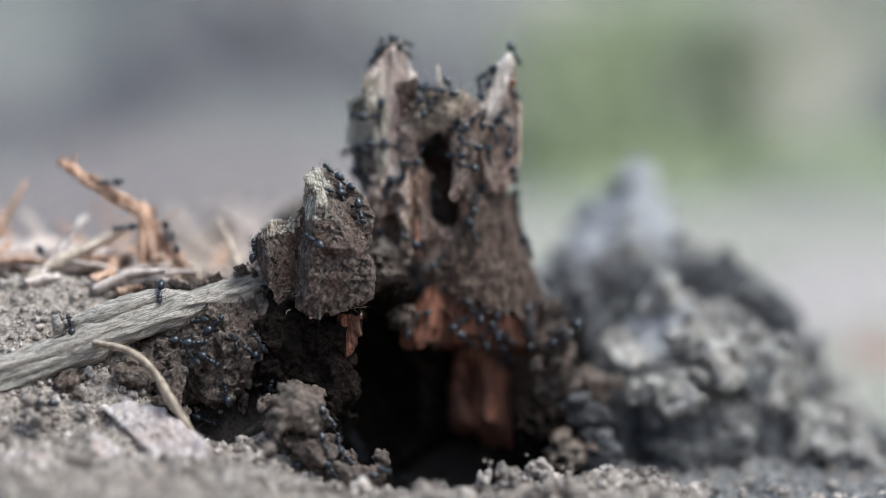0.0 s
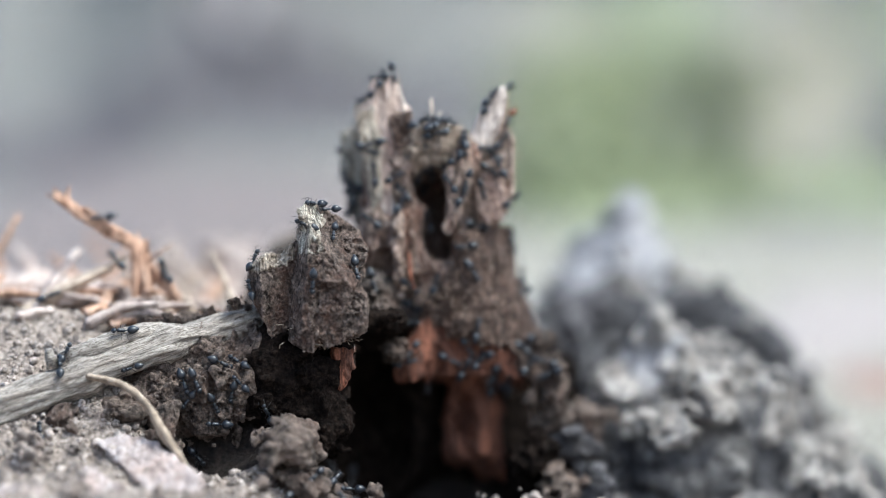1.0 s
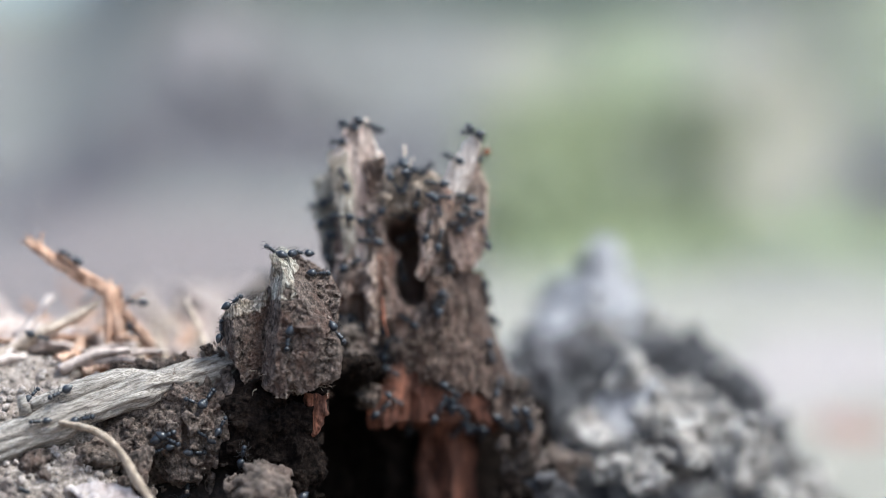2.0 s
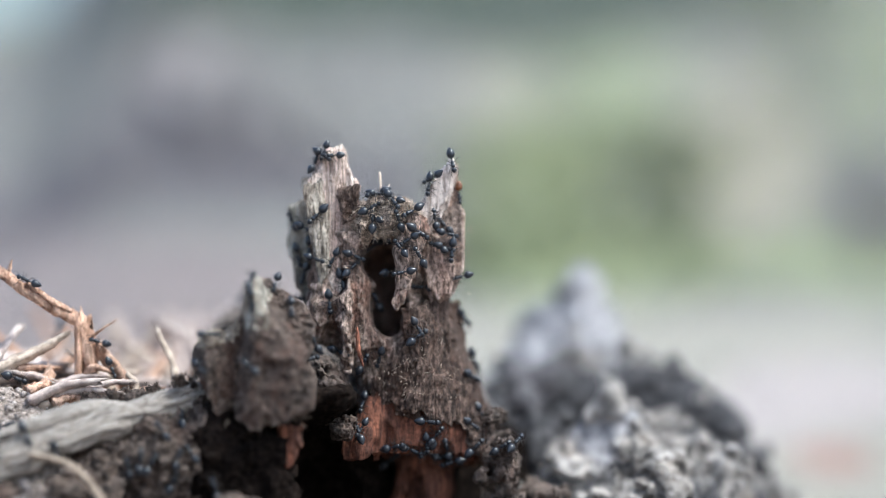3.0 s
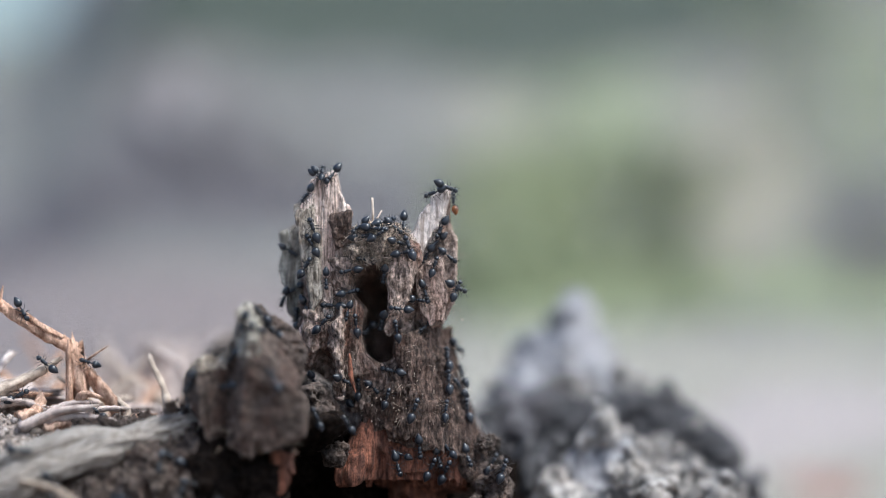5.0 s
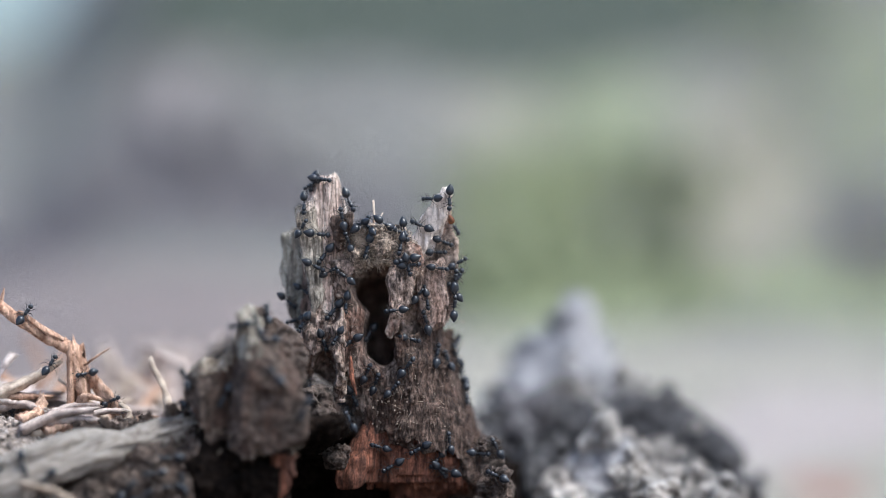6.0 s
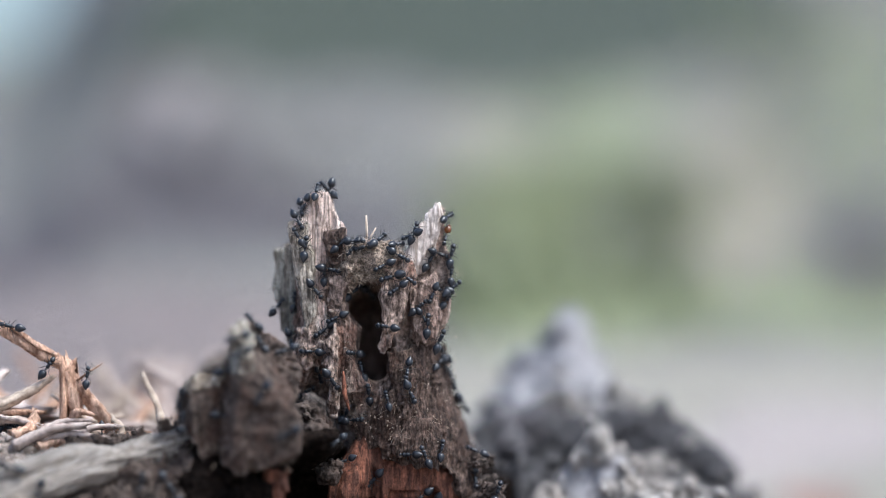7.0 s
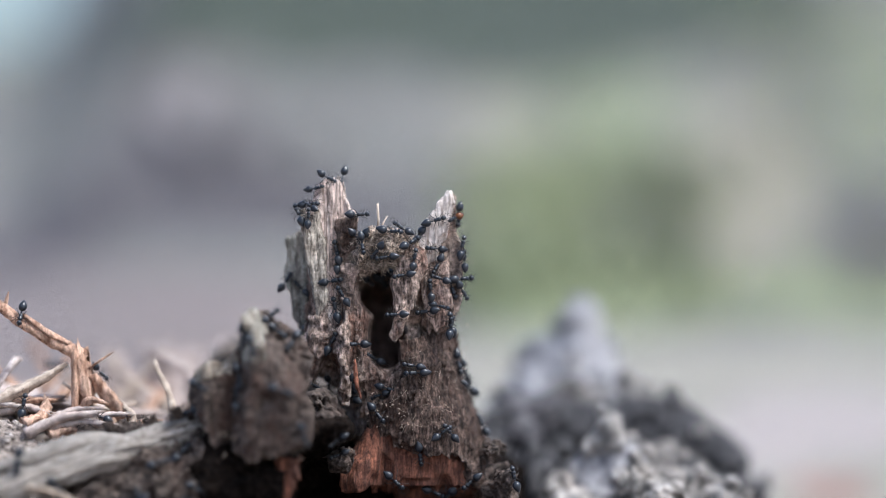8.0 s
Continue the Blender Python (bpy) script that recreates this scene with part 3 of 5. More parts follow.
    for k in range(520):
        x, z = rnd.uniform(-8.5, 11.5), rnd.uniform(25.5, 49)
        if -2.2 < x < 4.4 and 31 < z < 45:
            continue
        l, r = np.interp(z, levels, lefts), np.interp(z, levels, rights)
        y = 0.5 - (0.225 * (r - l) + 4.8) * math.sqrt(max(0.05, 1 - ((x - (l + r) / 2) / ((r - l) / 2)) ** 2)) - (1.0 if z < 36 else 0.2)
        d = rnd.normal(0, 1, 3) * (0.6, 0.35, 0.7)
        d *= rnd.uniform(0.2, 0.75 if z < 36 else 1.1) / np.linalg.norm(d)
        if k % 3:
            d, w = d * 0.35, rnd.uniform(0.05, 0.13)
            crumbs.append(tube([(x, y, z) - d, (x, y - 0.05, z), (x, y, z) + d], [w * 0.6, w, w * 0.4], 5, 0.4, k))
        else:
            hairs.append(tube([(x, y, z) - d, (x, y - 0.1, z), (x, y, z) + d], [0.02, 0.03, 0.015], 4))
    hairs.append(tube([(0.0, -7.5, 50), (0.05, -7.5, 52.5), (-0.05, -7.6, 54.4)], [0.18, 0.16, 0.14], 5))
    hairs.append(tube([(0.3, -7.5, 50), (0.6, -7.6, 51.8), (1.2, -7.6, 52.8)], [0.14, 0.12, 0.08], 5))
    add("fibre_tuft", mesh_from("fibre_tuft", *gather(hairs), M_FIBRE), "short dry plant fibres")
    add("wood_dust", mesh_from("wood_dust", *gather(crumbs), M_DUST), "brown crumbs of gnawed wood")
    return base


stump()


# ---- the broken bark stub in front of it
def stub():
    base = thing("bark_stub", "crusted grey-brown broken bark stub beside the stump", "bark", at=(-15, -18, 6))
    shift = Matrix.Translation((15 * MM, 18 * MM, -6 * MM))

    def block(p):
        x, z = p[0] + 0.22 * rough_noise(p[0], p[1], p[2], 0.7, 99, 2), p[2] + 0.3 * rough_noise(p[0], p[1], p[2], 0.7, 98, 2)
        y, q = p[1], (x, p[1], z)
        # a narrow leaning peak with a flat face between two breaks, over a ledge and a lower block
        d = slab(q, [(-16.4, 37.4), (-16.3, 40.0), (-15.4, 40.7), (-13.8, 40.5), (-13.0, 39.4), (-11.2, 38.6), (-9.4, 37.2), (-8.0, 35.2), (-8.7, 31.6), (-9.4, 30.2), (-8.2, 29.2), (-7.9, 27.2), (-8.3, 24.4), (-10.8, 23.2), (-15.0, 21.9), (-18.0, 23.4), (-17.2, 34.8)], -24.6, -14.0, 0.25)
        brk = -10.3 - 0.66 * (z - 30.8)
        face = -23.2 + 0.17 * np.maximum(z - 31, 0) + 2.1 * np.maximum(0, -15.6 + 0.10 * (z - 31) - x) * step(z, 39.2, 37.0) + 1.3 * step(z, 36.4, 37.4) * step(x, -14.6, -14.0)
        face = face + 1.6 * np.maximum(0, np.minimum(x - brk, 2.4)) * step(z, 29.8, 31.2) + 0.10 * np.maximum(0, 28 - z) + 0.5 * step(x + z, 17.6, 16.6) * step(z, 27, 29)
        face = face - 0.7 * step(x, -13.8, -12.6) * np.exp(-((z - 30.9) / 0.55) ** 2)
        d = np.maximum(d, (face - y) * 0.6)
        s = slab(q, [(-23.1, 30.0), (-23.1, 32.2), (-21.9, 33.2), (-20.8, 34.1), (-18.6, 34.2), (-17.2, 35.6), (-16.0, 36.6), (-13.0, 30), (-14.5, 22.6), (-19.6, 23.4), (-21.4, 26.4)], -20.4, -12.5, 0.25)
        s = np.maximum(s, (-20.2 + 0.62 * np.maximum(0, x + 21.0) + 1.5 * np.maximum(0, -21.2 - x) - 0.1 * (z - 27) - y) * 0.7)
        s = cut(s, ball(p, (-19.4, -20.4, 34.0), (1.7, 2.6, 1.4)), 0.3)
        d = join(d, s, 0.25)
        d = d + 0.2 * rough_noise(p[0], p[1], p[2], 0.5, 101, 3, 0.55) + 0.38 * np.abs(rough_noise(p[0], p[1], p[2], 1.5, 107, 3, 0.6)) + 1.1 * step(z, 25.6, 23.0) * np.abs(rough_noise(p[0], p[1], p[2], (0.9, 0.9, 0.3), 109, 2)) - 0.2
        d = cut(d, ball(p, (-14.4, -23.6, 37.3), (0.9, 1.5, 0.9)), 0.25)
        return cut(d, rod(p, (-16.6, -22.0, 36.5), (-18.4, -20.6, 27.5), 0.4, 1.3), 0.6)

    body = part("body", carve("body", (-26, -26, 19), (-6, -10, 43), 0.17, block, M_STUB), base)
    body.matrix_parent_inverse = shift

    def cap(centre, size, seed):
        return lambda p: np.maximum(block(p) - 0.12, ball(p, centre, size) + 0.7 * rough_noise(p[0], p[1], p[2], 0.7, seed, 3))

    part("lichen_cap", carve("lichen_cap", (-25, -22, 29), (-16, -11, 37), 0.17, cap((-20.4, -17.4, 34.0), (3.2, 4.2, 2.6), 141), M_MOSSY), base, "grey-green lichen on the shoulder").matrix_parent_inverse = shift
    part("pale_crust", carve("pale_crust", (-19, -26, 34), (-9, -12, 43), 0.17, cap((-15.4, -21.0, 39.0), (2.2, 4.5, 4.6), 143), M_GREY), base, "pale grey crust on the peak").matrix_parent_inverse = shift

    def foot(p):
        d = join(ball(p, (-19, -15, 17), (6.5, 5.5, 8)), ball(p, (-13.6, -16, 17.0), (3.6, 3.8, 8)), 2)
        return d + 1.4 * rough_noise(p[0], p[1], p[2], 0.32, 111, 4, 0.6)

    under = part("soil_foot", carve("soil_foot", (-29, -23, 4), (-7, -6, 28), 0.26, foot, M_SHADESOIL), base, "soil packed under the bark, coloured near-black for shade")
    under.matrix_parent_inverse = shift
    rnd = np.random.RandomState(3)
    hairs = []
    for k in range(54):
        x = rnd.uniform(-19, -8.8) if k % 2 else rnd.normal(-13, 1.2)
        c = np.array([x, rnd.uniform(-22.2, -19.5), rnd.uniform(22.8, 25.5)])
        tip = c + (rnd.normal(0, 0.9), rnd.normal(-0.4, 0.5), -rnd.uniform(-0.2, 1.3))
        hairs.append(tube([c, (c + tip) / 2 + rnd.normal(0, 0.2, 3), tip], [0.045, 0.04, 0.015], 4))
    fib = part("fibre_tuft", mesh_from("fibre_tuft", *gather(hairs), M_FIBRE), base, "hanging torn fibres")
    fib.matrix_parent_inverse = shift
    chip = part("red_chip", carve("red_chip", (-14, -22, 14), (-7, -17, 25), 0.18, lambda p: slab(p, [(-12.4, 22.6), (-9.2, 22.6), (-9.8, 18.5), (-11.8, 16.6)], -19.4, -17.6, 0.4)
                + 0.6 * rough_noise(p[0], p[1], p[2], (0.6, 0.6, 0.4), 117, 4, 0.6), M_RED), base, "red-brown broken wood chip")
    chip.matrix_parent_inverse = shift


stub()


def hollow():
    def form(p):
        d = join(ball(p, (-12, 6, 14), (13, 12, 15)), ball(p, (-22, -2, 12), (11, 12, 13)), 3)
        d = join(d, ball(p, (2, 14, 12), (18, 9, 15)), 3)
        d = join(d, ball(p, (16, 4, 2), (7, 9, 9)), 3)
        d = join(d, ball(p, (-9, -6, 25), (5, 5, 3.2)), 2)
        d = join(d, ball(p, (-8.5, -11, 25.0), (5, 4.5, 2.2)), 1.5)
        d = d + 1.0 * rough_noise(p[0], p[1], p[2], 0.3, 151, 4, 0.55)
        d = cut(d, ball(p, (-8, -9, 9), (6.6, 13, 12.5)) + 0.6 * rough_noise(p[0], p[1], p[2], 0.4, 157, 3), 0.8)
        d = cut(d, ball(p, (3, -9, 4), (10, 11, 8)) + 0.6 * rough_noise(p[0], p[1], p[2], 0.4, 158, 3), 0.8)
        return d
    ob = new("soil_hollow", carve("soil_hollow", (-38, -18, -10), (30, 28, 34), 0.4, form, M_SHADESOIL))
    tagged(ob, "earth wall around the hollow under the stump, coloured near-black for shade", "soil", kind="structure")


hollow()


# ---- roots, straws and chips
def root():
    base = thing("dead_root", "grey grooved dead root lying on the soil", "root", at=(-50, -22, 16))
    shift = Matrix.Translation((50 * MM, 22 * MM, -16 * MM))
    line = bend([(-60, -24, 13.3), (-52, -22.5, 15.8), (-44.6, -21.2, 18.6), (-36, -19.4, 21.9), (-28, -16.5, 24.4), (-20, -13.5, 26.5)], 14)
    n = len(line)
    rad = [2.45 - 0.75 * k / n + (0.45 * math.exp(-((k - 0.42 * n) / 2.2) ** 2)) + 0.35 * math.exp(-((k - 0.66 * n) / 2.5) ** 2) for k in range(n)]
    v, f = tube(line, rad, 84, 0.012, 5, 11, 0.05)
    v = np.array(v)
    v = v + np.stack([0 * v[:, 0], 0.3 * rough_noise(*v.T, (0.12, 0.9, 0.9), 121, 3), 0.3 * rough_noise(*v.T, (0.12, 0.9, 0.9), 127, 3)], 1)
    v = v + 0.16 * np.stack([0 * v[:, 0], np.abs(rough_noise(v[:, 0] * 0.94 + v[:, 2] * 0.3, v[:, 1], v[:, 2] - 0.33 * v[:, 0], (0.12, 1.6, 1.6), 131, 3)), -np.abs(rough_noise(v[:, 0], v[:, 1] - 0.25 * v[:, 0], v[:, 2] - 0.33 * v[:, 0], (0.12, 1.6, 1.6), 137, 3))], 1)
    turn = pose(0, 0, 0, 0, -17.7, 14.7)

    def along(name, v, f, label=""):
        back = np.array(turn.inverted().to_3x3())
        ob = part(name, mesh_from(name, np.array(v) @ back.T, f, M_ROOT), base, label)
        ob.matrix_parent_inverse = shift
        ob.matrix_basis = turn

    along("stem", v, f)
    ridge = bend([(-47, -21.5, 21.1), (-42, -20.6, 22.4), (-36, -18.4, 24.2), (-31, -15, 24.6)], 10)
    v, f = tube(ridge, [0.5 + 0.9 * math.sin(math.pi * (k + 1) / (len(ridge) + 1)) for k in range(len(ridge))], 16, 0.12, 6, 5, 0.08)
    along("side_root", v, f, "thin side root along the top")
    v, f = tube([(-47.4, -22, 20.0), (-47.9, -22.2, 21.4), (-48.0, -22.4, 22.3)], [0.8, 0.6, 0.5], 9, 0.15)
    along("broken_twig", v, f, "snapped twig end")


root()


def split(line, rad, sides, seed, flat=0.62):
    """A broken, flattened stem with a torn far end."""
    v, f = tube(line, rad, sides, 0.16, seed, 3, 0.16)
    v = np.array(v)
    rnd = np.random.RandomState(seed + 70)
    for k in range(len(line)):
        ring = slice(k * sides, (k + 1) * sides)
        c = v[ring].mean(0)
        a = rnd.uniform(0.9, 1.1)
        v[ring] = c + (v[ring] - c) * (a, 1, flat + 0.38 * a - 0.3)
    d = np.array(line[-1]) - np.array(line[-2])
    d = d / (np.linalg.norm(d) + 1e-9)
    n = len(line)
    v[(n - 1) * sides:n * sides] += d * rnd.uniform(-1.6, 2.0, (sides, 1)) * rad[-1]
    return v, f


def stalk(name, label, points, radii, material, category="twig", sides=12, group="", seed=1, extra=()):
    line = bend(points, 8)
    rad = np.interp(np.linspace(0, 1, len(line)), np.linspace(0, 1, len(radii)), radii)
    v, f = split(line, rad, sides, seed)
    o = np.array(points[0], float)
    if not extra:
        ob = new(name, mesh_from(name, np.array(v) - o, f, material))
        ob.location = o * MM
        return tagged(ob, label, category, group)
    base = thing(name, label, category, group, tuple(o))
    part("stem", mesh_from("stem", np.array(v) - o, f, material), base)
    for sub, pts, rr in extra:
        ln = bend(pts, 7)
        v, f = split(ln, np.interp(np.linspace(0, 1, len(ln)), np.linspace(0, 1, len(rr)), rr), 11, seed + len(rr) * 3 + int(abs(pts[0][0]) * 7))
        part(sub, mesh_from(sub, np.array(v) - o, f, material), base)
    return base


stalk("forked_twig", "dry orange-brown forked twig standing in litter", [(-37.5, -4, 22), (-37.2, -5, 27), (-37.4, -6, 31), (-38.2, -6, 35.5)], [1.5, 1.25, 1.2, 1.1], M_STRAW, extra=[
    ("branch", [(-38.0, -6, 35.0), (-41.5, -6.5, 37.0), (-45.5, -7, 39.4), (-48.6, -7, 41.6)], [1.15, 1.1, 0.95, 0.8]),
    ("leg", [(-36.6, -6, 32.6), (-34.6, -5.5, 30.0), (-31.8, -5, 26.5)], [0.9, 1.0, 1.1]),
    ("offshoot", [(-36.9, -6.4, 33.4), (-35.2, -6.6, 34.6), (-33.6, -6.8, 35.6)], [0.22, 0.18, 0.06]),
    ("peel", [(-37.9, -6.8, 27.6), (-36.6, -7.6, 29.4), (-34.6, -7.2, 29.0)], [0.5, 0.8, 0.3]),
    ("bark_strip", [(-38.6, -6.9, 26.0), (-38.5, -7.0, 31.0), (-38.7, -7.0, 35.8)], [0.5, 0.55, 0.35]),
    ("bark_strip", [(-39.4, -6.8, 36.6), (-42.0, -7.4, 38.0), (-45.0, -7.6, 40.2)], [0.4, 0.5, 0.3]),
    ("splinter", [(-47.6, -7, 41.0), (-47.2, -7.2, 42.4), (-47.0, -7.4, 43.2)], [0.35, 0.2, 0.05])])
stalk("straw", "pale split straw stalk lying on litter", [(-53, -9, 26.5), (-47.8, -8, 29.6), (-43, -7, 32.0), (-39.9, -6.5, 33.9)], [1.2, 1.15, 0.85, 0.35], M_FIBRE, seed=4)
stalk("bent_stem", "tan bent dry plant stem leaning over the soil", [(-43, -24, 19.0), (-38.6, -25, 18.0), (-35.4, -26, 15.6), (-33.2, -27, 12.2), (-30.0, -28, 7.6)], [0.5, 0.6, 0.55, 0.7, 0.4], surface("tan_stem", (0.20, 0.155, 0.12), (0.50, 0.41, 0.33), None, (1, 1, 0.6), 1.3, 0.5, speck=0.8, crack=0.8), seed=9)
for k in range(120):
    rnd = np.random.RandomState(100 + k)
    x, y = rnd.uniform(-68, -22), rnd.uniform(0, 46) if k % 4 else rnd.uniform(-14, 0)
    z = float(land(x, y)) + 1.0
    a, e, ln = rnd.uniform(0, math.pi), rnd.uniform(-0.1, 0.85) ** 2 * 1.3, rnd.uniform(4, 13)
    d = np.array([math.cos(a) * math.cos(e), math.sin(a) * math.cos(e), math.sin(e) + 0.10]) * ln
    c = rnd.normal(0, 0.9, 3)
    stalk("dry_straw", "dry pale orange straw in the litter", [(x, y, z - 0.6), tuple(np.array((x, y, z)) + d / 2 + np.abs(c) * (1, 1, 0.4)), tuple(np.array((x, y, z)) + d)],
          [rnd.uniform(0.35, 1.0), rnd.uniform(0.35, 0.9), rnd.uniform(0.25, 0.6)], (M_STRAW, M_LITTER, M_FIBRE)[k % 3], "straw", 8, "litter straws", k)
for k in range(44):
    rnd = np.random.RandomState(700 + k)
    x, y = rnd.uniform(-62, -36), rnd.uniform(-13, 4)
    z = float(land(x, y)) + 0.8
    a, ln = rnd.uniform(-0.5, 0.9), rnd.uniform(4, 11)
    d = np.array([math.cos(a), math.sin(a) * 0.5, rnd.uniform(-0.05, 0.3)]) * ln
    stalk("dry_straw", "dry pale orange straw in the litter", [(x, y, z), tuple(np.array((x, y, z + 0.7)) + d / 2), tuple(np.array((x, y, z)) + d)], [rnd.uniform(0.5, 1.2), rnd.uniform(0.5, 1.1), rnd.uniform(0.3, 0.7)], (M_STRAW, M_LITTER, M_LITTER)[k % 3], "straw", 8, "litter straws", 800 + k)
for k in range(16):
    rnd = np.random.RandomState(300 + k)
    x, y = rnd.uniform(-36, -25), rnd.uniform(30, 50)
    z = float(land(x, y))
    tip = (x + rnd.normal(0, 4), y + rnd.normal(0, 3), 33 + rnd.uniform(-4, 3))
    stalk("dry_straw", "dry pinkish straw standing behind the litter", [(x, y, z - 0.6), (x + rnd.normal(0, 2), y, z + 0.6 * (tip[2] - z)), tip], [1.2, 1.3, rnd.uniform(0.6, 1.4)], M_LITTER, "straw", 8, "litter straws", 400 + k)


def dead_leaf(x, y, z, length, width, tilt, yaw, roll, seed):
    """A dry curled leaf: a bent, torn sheet with a thickness."""
    rnd = np.random.RandomState(seed)
    u, v = np.meshgrid(np.linspace(-1, 1, 17), np.linspace(-1, 1, 9), indexing="ij")
    taper = np.sqrt(np.clip(1 - u ** 2, 0.02, 1)) ** 0.8
    px = u * length / 2
    pz = v * width / 2 * taper * (1 + 0.18 * rough_noise(u * 3, v, 0 * u, 1.3, seed, 2))
    py = rnd.uniform(0.3, 0.55) * pz ** 2 / width * 2.2 + 0.06 * px ** 2 * rnd.uniform(-1, 1) / length * 4 + 0.35 * rough_noise(px, pz, 0 * u, 0.35, seed + 1, 3)
    front, back = np.stack([px, py, pz], -1).reshape(-1, 3), np.stack([px, py + 0.22, pz], -1).reshape(-1, 3)
    n, m = u.shape
    at = lambda i, j: i * m + j
    faces = [(at(i, j), at(i + 1, j), at(i + 1, j + 1), at(i, j + 1)) for i in range(n - 1) for j in range(m - 1)]
    faces += [tuple(q + n * m for q in reversed(f)) for f in faces]
    rim = [at(i, 0) for i in range(n)] + [at(n - 1, j) for j in range(1, m)] + [at(i, m - 1) for i in range(n - 2, -1, -1)] + [at(0, j) for j in range(m - 2, 0, -1)]
    faces += [(rim[k], rim[k] + n * m, rim[(k + 1) % len(rim)] + n * m, rim[(k + 1) % len(rim)]) for k in range(len(rim))]
    ob = new("dead_leaf", mesh_from("dead_leaf", np.concatenate([front, back]), faces, M_LITTER))
    ob.matrix_basis = pose(x * MM, y * MM, z * MM, tilt, roll, yaw)
    return tagged(ob, "dry curled pinkish-beige leaf in the litter", "leaf", "litter leaves")


for k, (x, y, length, width) in enumerate([(-45, 1, 13, 6.5), (-39, 6, 12, 6), (-33, 4, 11, 6), (-50, 6, 14, 7), (-28, 8, 9, 5.5), (-43, 12, 13, 7), (-55, 0, 12, 6), (-35, 14, 12, 6.5), (-49, 16, 13, 7), (-30, 18, 11, 6), (-41, -2, 8, 4), (-58, 10, 13, 7)]):
    rnd = np.random.RandomState(860 + k)
    dead_leaf(x, y, float(land(x, y)) + 0.30 * width, length, width, rnd.uniform(-50, -15), rnd.uniform(-35, 35), rnd.uniform(-25, 25), 870 + k)


def chip(name, label, corners, y, depth, tilt, material, seed):
    c = np.mean(corners, 0)
    form = lambda p: slab(p, [(a - c[0], b - c[1]) for a, b in corners], -depth / 2, depth / 2, 0.3) + 0.5 * rough_noise(p[0], p[1], p[2], (0.6, 0.6, 0.35), seed, 4) + 0.25 * np.abs(rough_noise(p[0], p[1], p[2], 1.4, seed + 5, 2))
    ob = new(name, carve(name, (-11, -4, -9), (11, 4, 9), 0.2, form, material))
    ob.matrix_basis = pose(c[0] * MM, y * MM, c[1] * MM, tilt, 0, 0)
    return tagged(ob, label, "bark chip")


chip("bark_chip", "flat pale pinkish bark chip leaning on the soil", [(-41.6, 11.6), (-40.4, 12.8), (-35.4, 13.3), (-27.4, 5.0), (-29, 2.6), (-34.0, 2.4)], -28.5, 1.4, -48, M_CHIP, 131)
chip("bark_chip", "small blurred pale bark chip on the soil", [(-46.5, 7.4), (-41.0, 9.0), (-37.5, 5.0), (-40, 2.4), (-45, 3.0)], -33, 1.6, -55, M_CHIP, 137)

chip("bark_chip", "blurred lavender-white bark chip on the soil", [(-54, 5.0), (-50.5, 7.4), (-46.8, 5.2), (-47.5, 2.2), (-53, 1.8)], -36, 1.5, -50, M_CHIP, 139)


# ---- clods and grains
def clod_mesh(name, material, seed, sharp=0.28, fine=0.065, lump=0.14, melt=0.12, keep=0.65):
    """A crumbly lump of radius 1, stuck together from smaller crumbs."""
    rnd = np.random.RandomState(seed)
    bits = [(rnd.normal(0, 0.42, 3), rnd.uniform(0.14, 0.45)) for k in range(22)]

    def form(p):
        d = ball(p, (0, 0, 0), 0.62)
        for c, r in bits:
            d = join(d, ball(p, c, r), melt)
        d = d + lump * rough_noise(p[0], p[1], p[2], 1.5 if lump > 0.2 else 1.9, seed, 4, keep) + sharp * 0.32 * np.abs(rough_noise(p[0], p[1], p[2], 4.5, seed + 7, 3, 0.6))
        return d + 0.05 * np.abs(grit(p[0], p[1], p[2], 9.0, seed + 9))

    return carve(name, (-1.9, -1.9, -1.9), (1.9, 1.9, 1.9), fine, form, material)


BROWN = [clod_mesh("soil_clod", M_CLOD, 200 + k, 0.3, 0.065, 0.2, 0.35, 0.6) for k in range(4)]
GREY = [clod_mesh("grey_clod", M_ASH, 220 + k, 0.2, 0.075, 0.2, 0.3, 0.5) for k in range(5)]
SHADED = [clod_mesh("shaded_clod", M_SHADESOIL, 280 + k, 0.3, 0.065, 0.2) for k in range(2)]
DARK = [clod_mesh("dark_clod", M_CHAR, 240 + k, 0.2, 0.075, 0.2, 0.3, 0.5) for k in range(3)]


def clod(meshes, k, label, x, y, z, r, group="", name="soil_clod"):
    rnd = np.random.RandomState(341 + k)
    ob = new(name, meshes[k % len(meshes)])
    ob.matrix_basis = pose(x * MM, y * MM, z * MM, *rnd.uniform(0, 360, 3)) @ Matrix.Diagonal([r * s for s in rnd.uniform(0.7, 1.3, 3)] + [1])
    return tagged(ob, label, "clod", group)


for k, (x, y, z, r) in enumerate([(-7.2, -9, 27.6, 2.9), (-4.9, -9.5, 21.7, 2.2), (-9.8, -8, 23.6, 2.8), (14.6, -4, 23.2, 2.0), (15.6, -5, 17.5, 3.0), (-10.5, -6, 30.5, 1.8),
                                 (-17.4, -24, 10.4, 4.2), (-15.6, -24.5, 5.6, 3.2), (-33.5, -21.5, 12.5, 2.6), (-39.5, -21, 14.2, 3.8),
                                 (-46, -22, 12.5, 3.6), (-11.5, -24.5, 2.2, 3.4), (-8.5, -25, 1.2, 3.0)]):
    clod(BROWN, k, "crumbly brown lump of soil by the stump", x, y, z, r * 0.9, "brown clods")


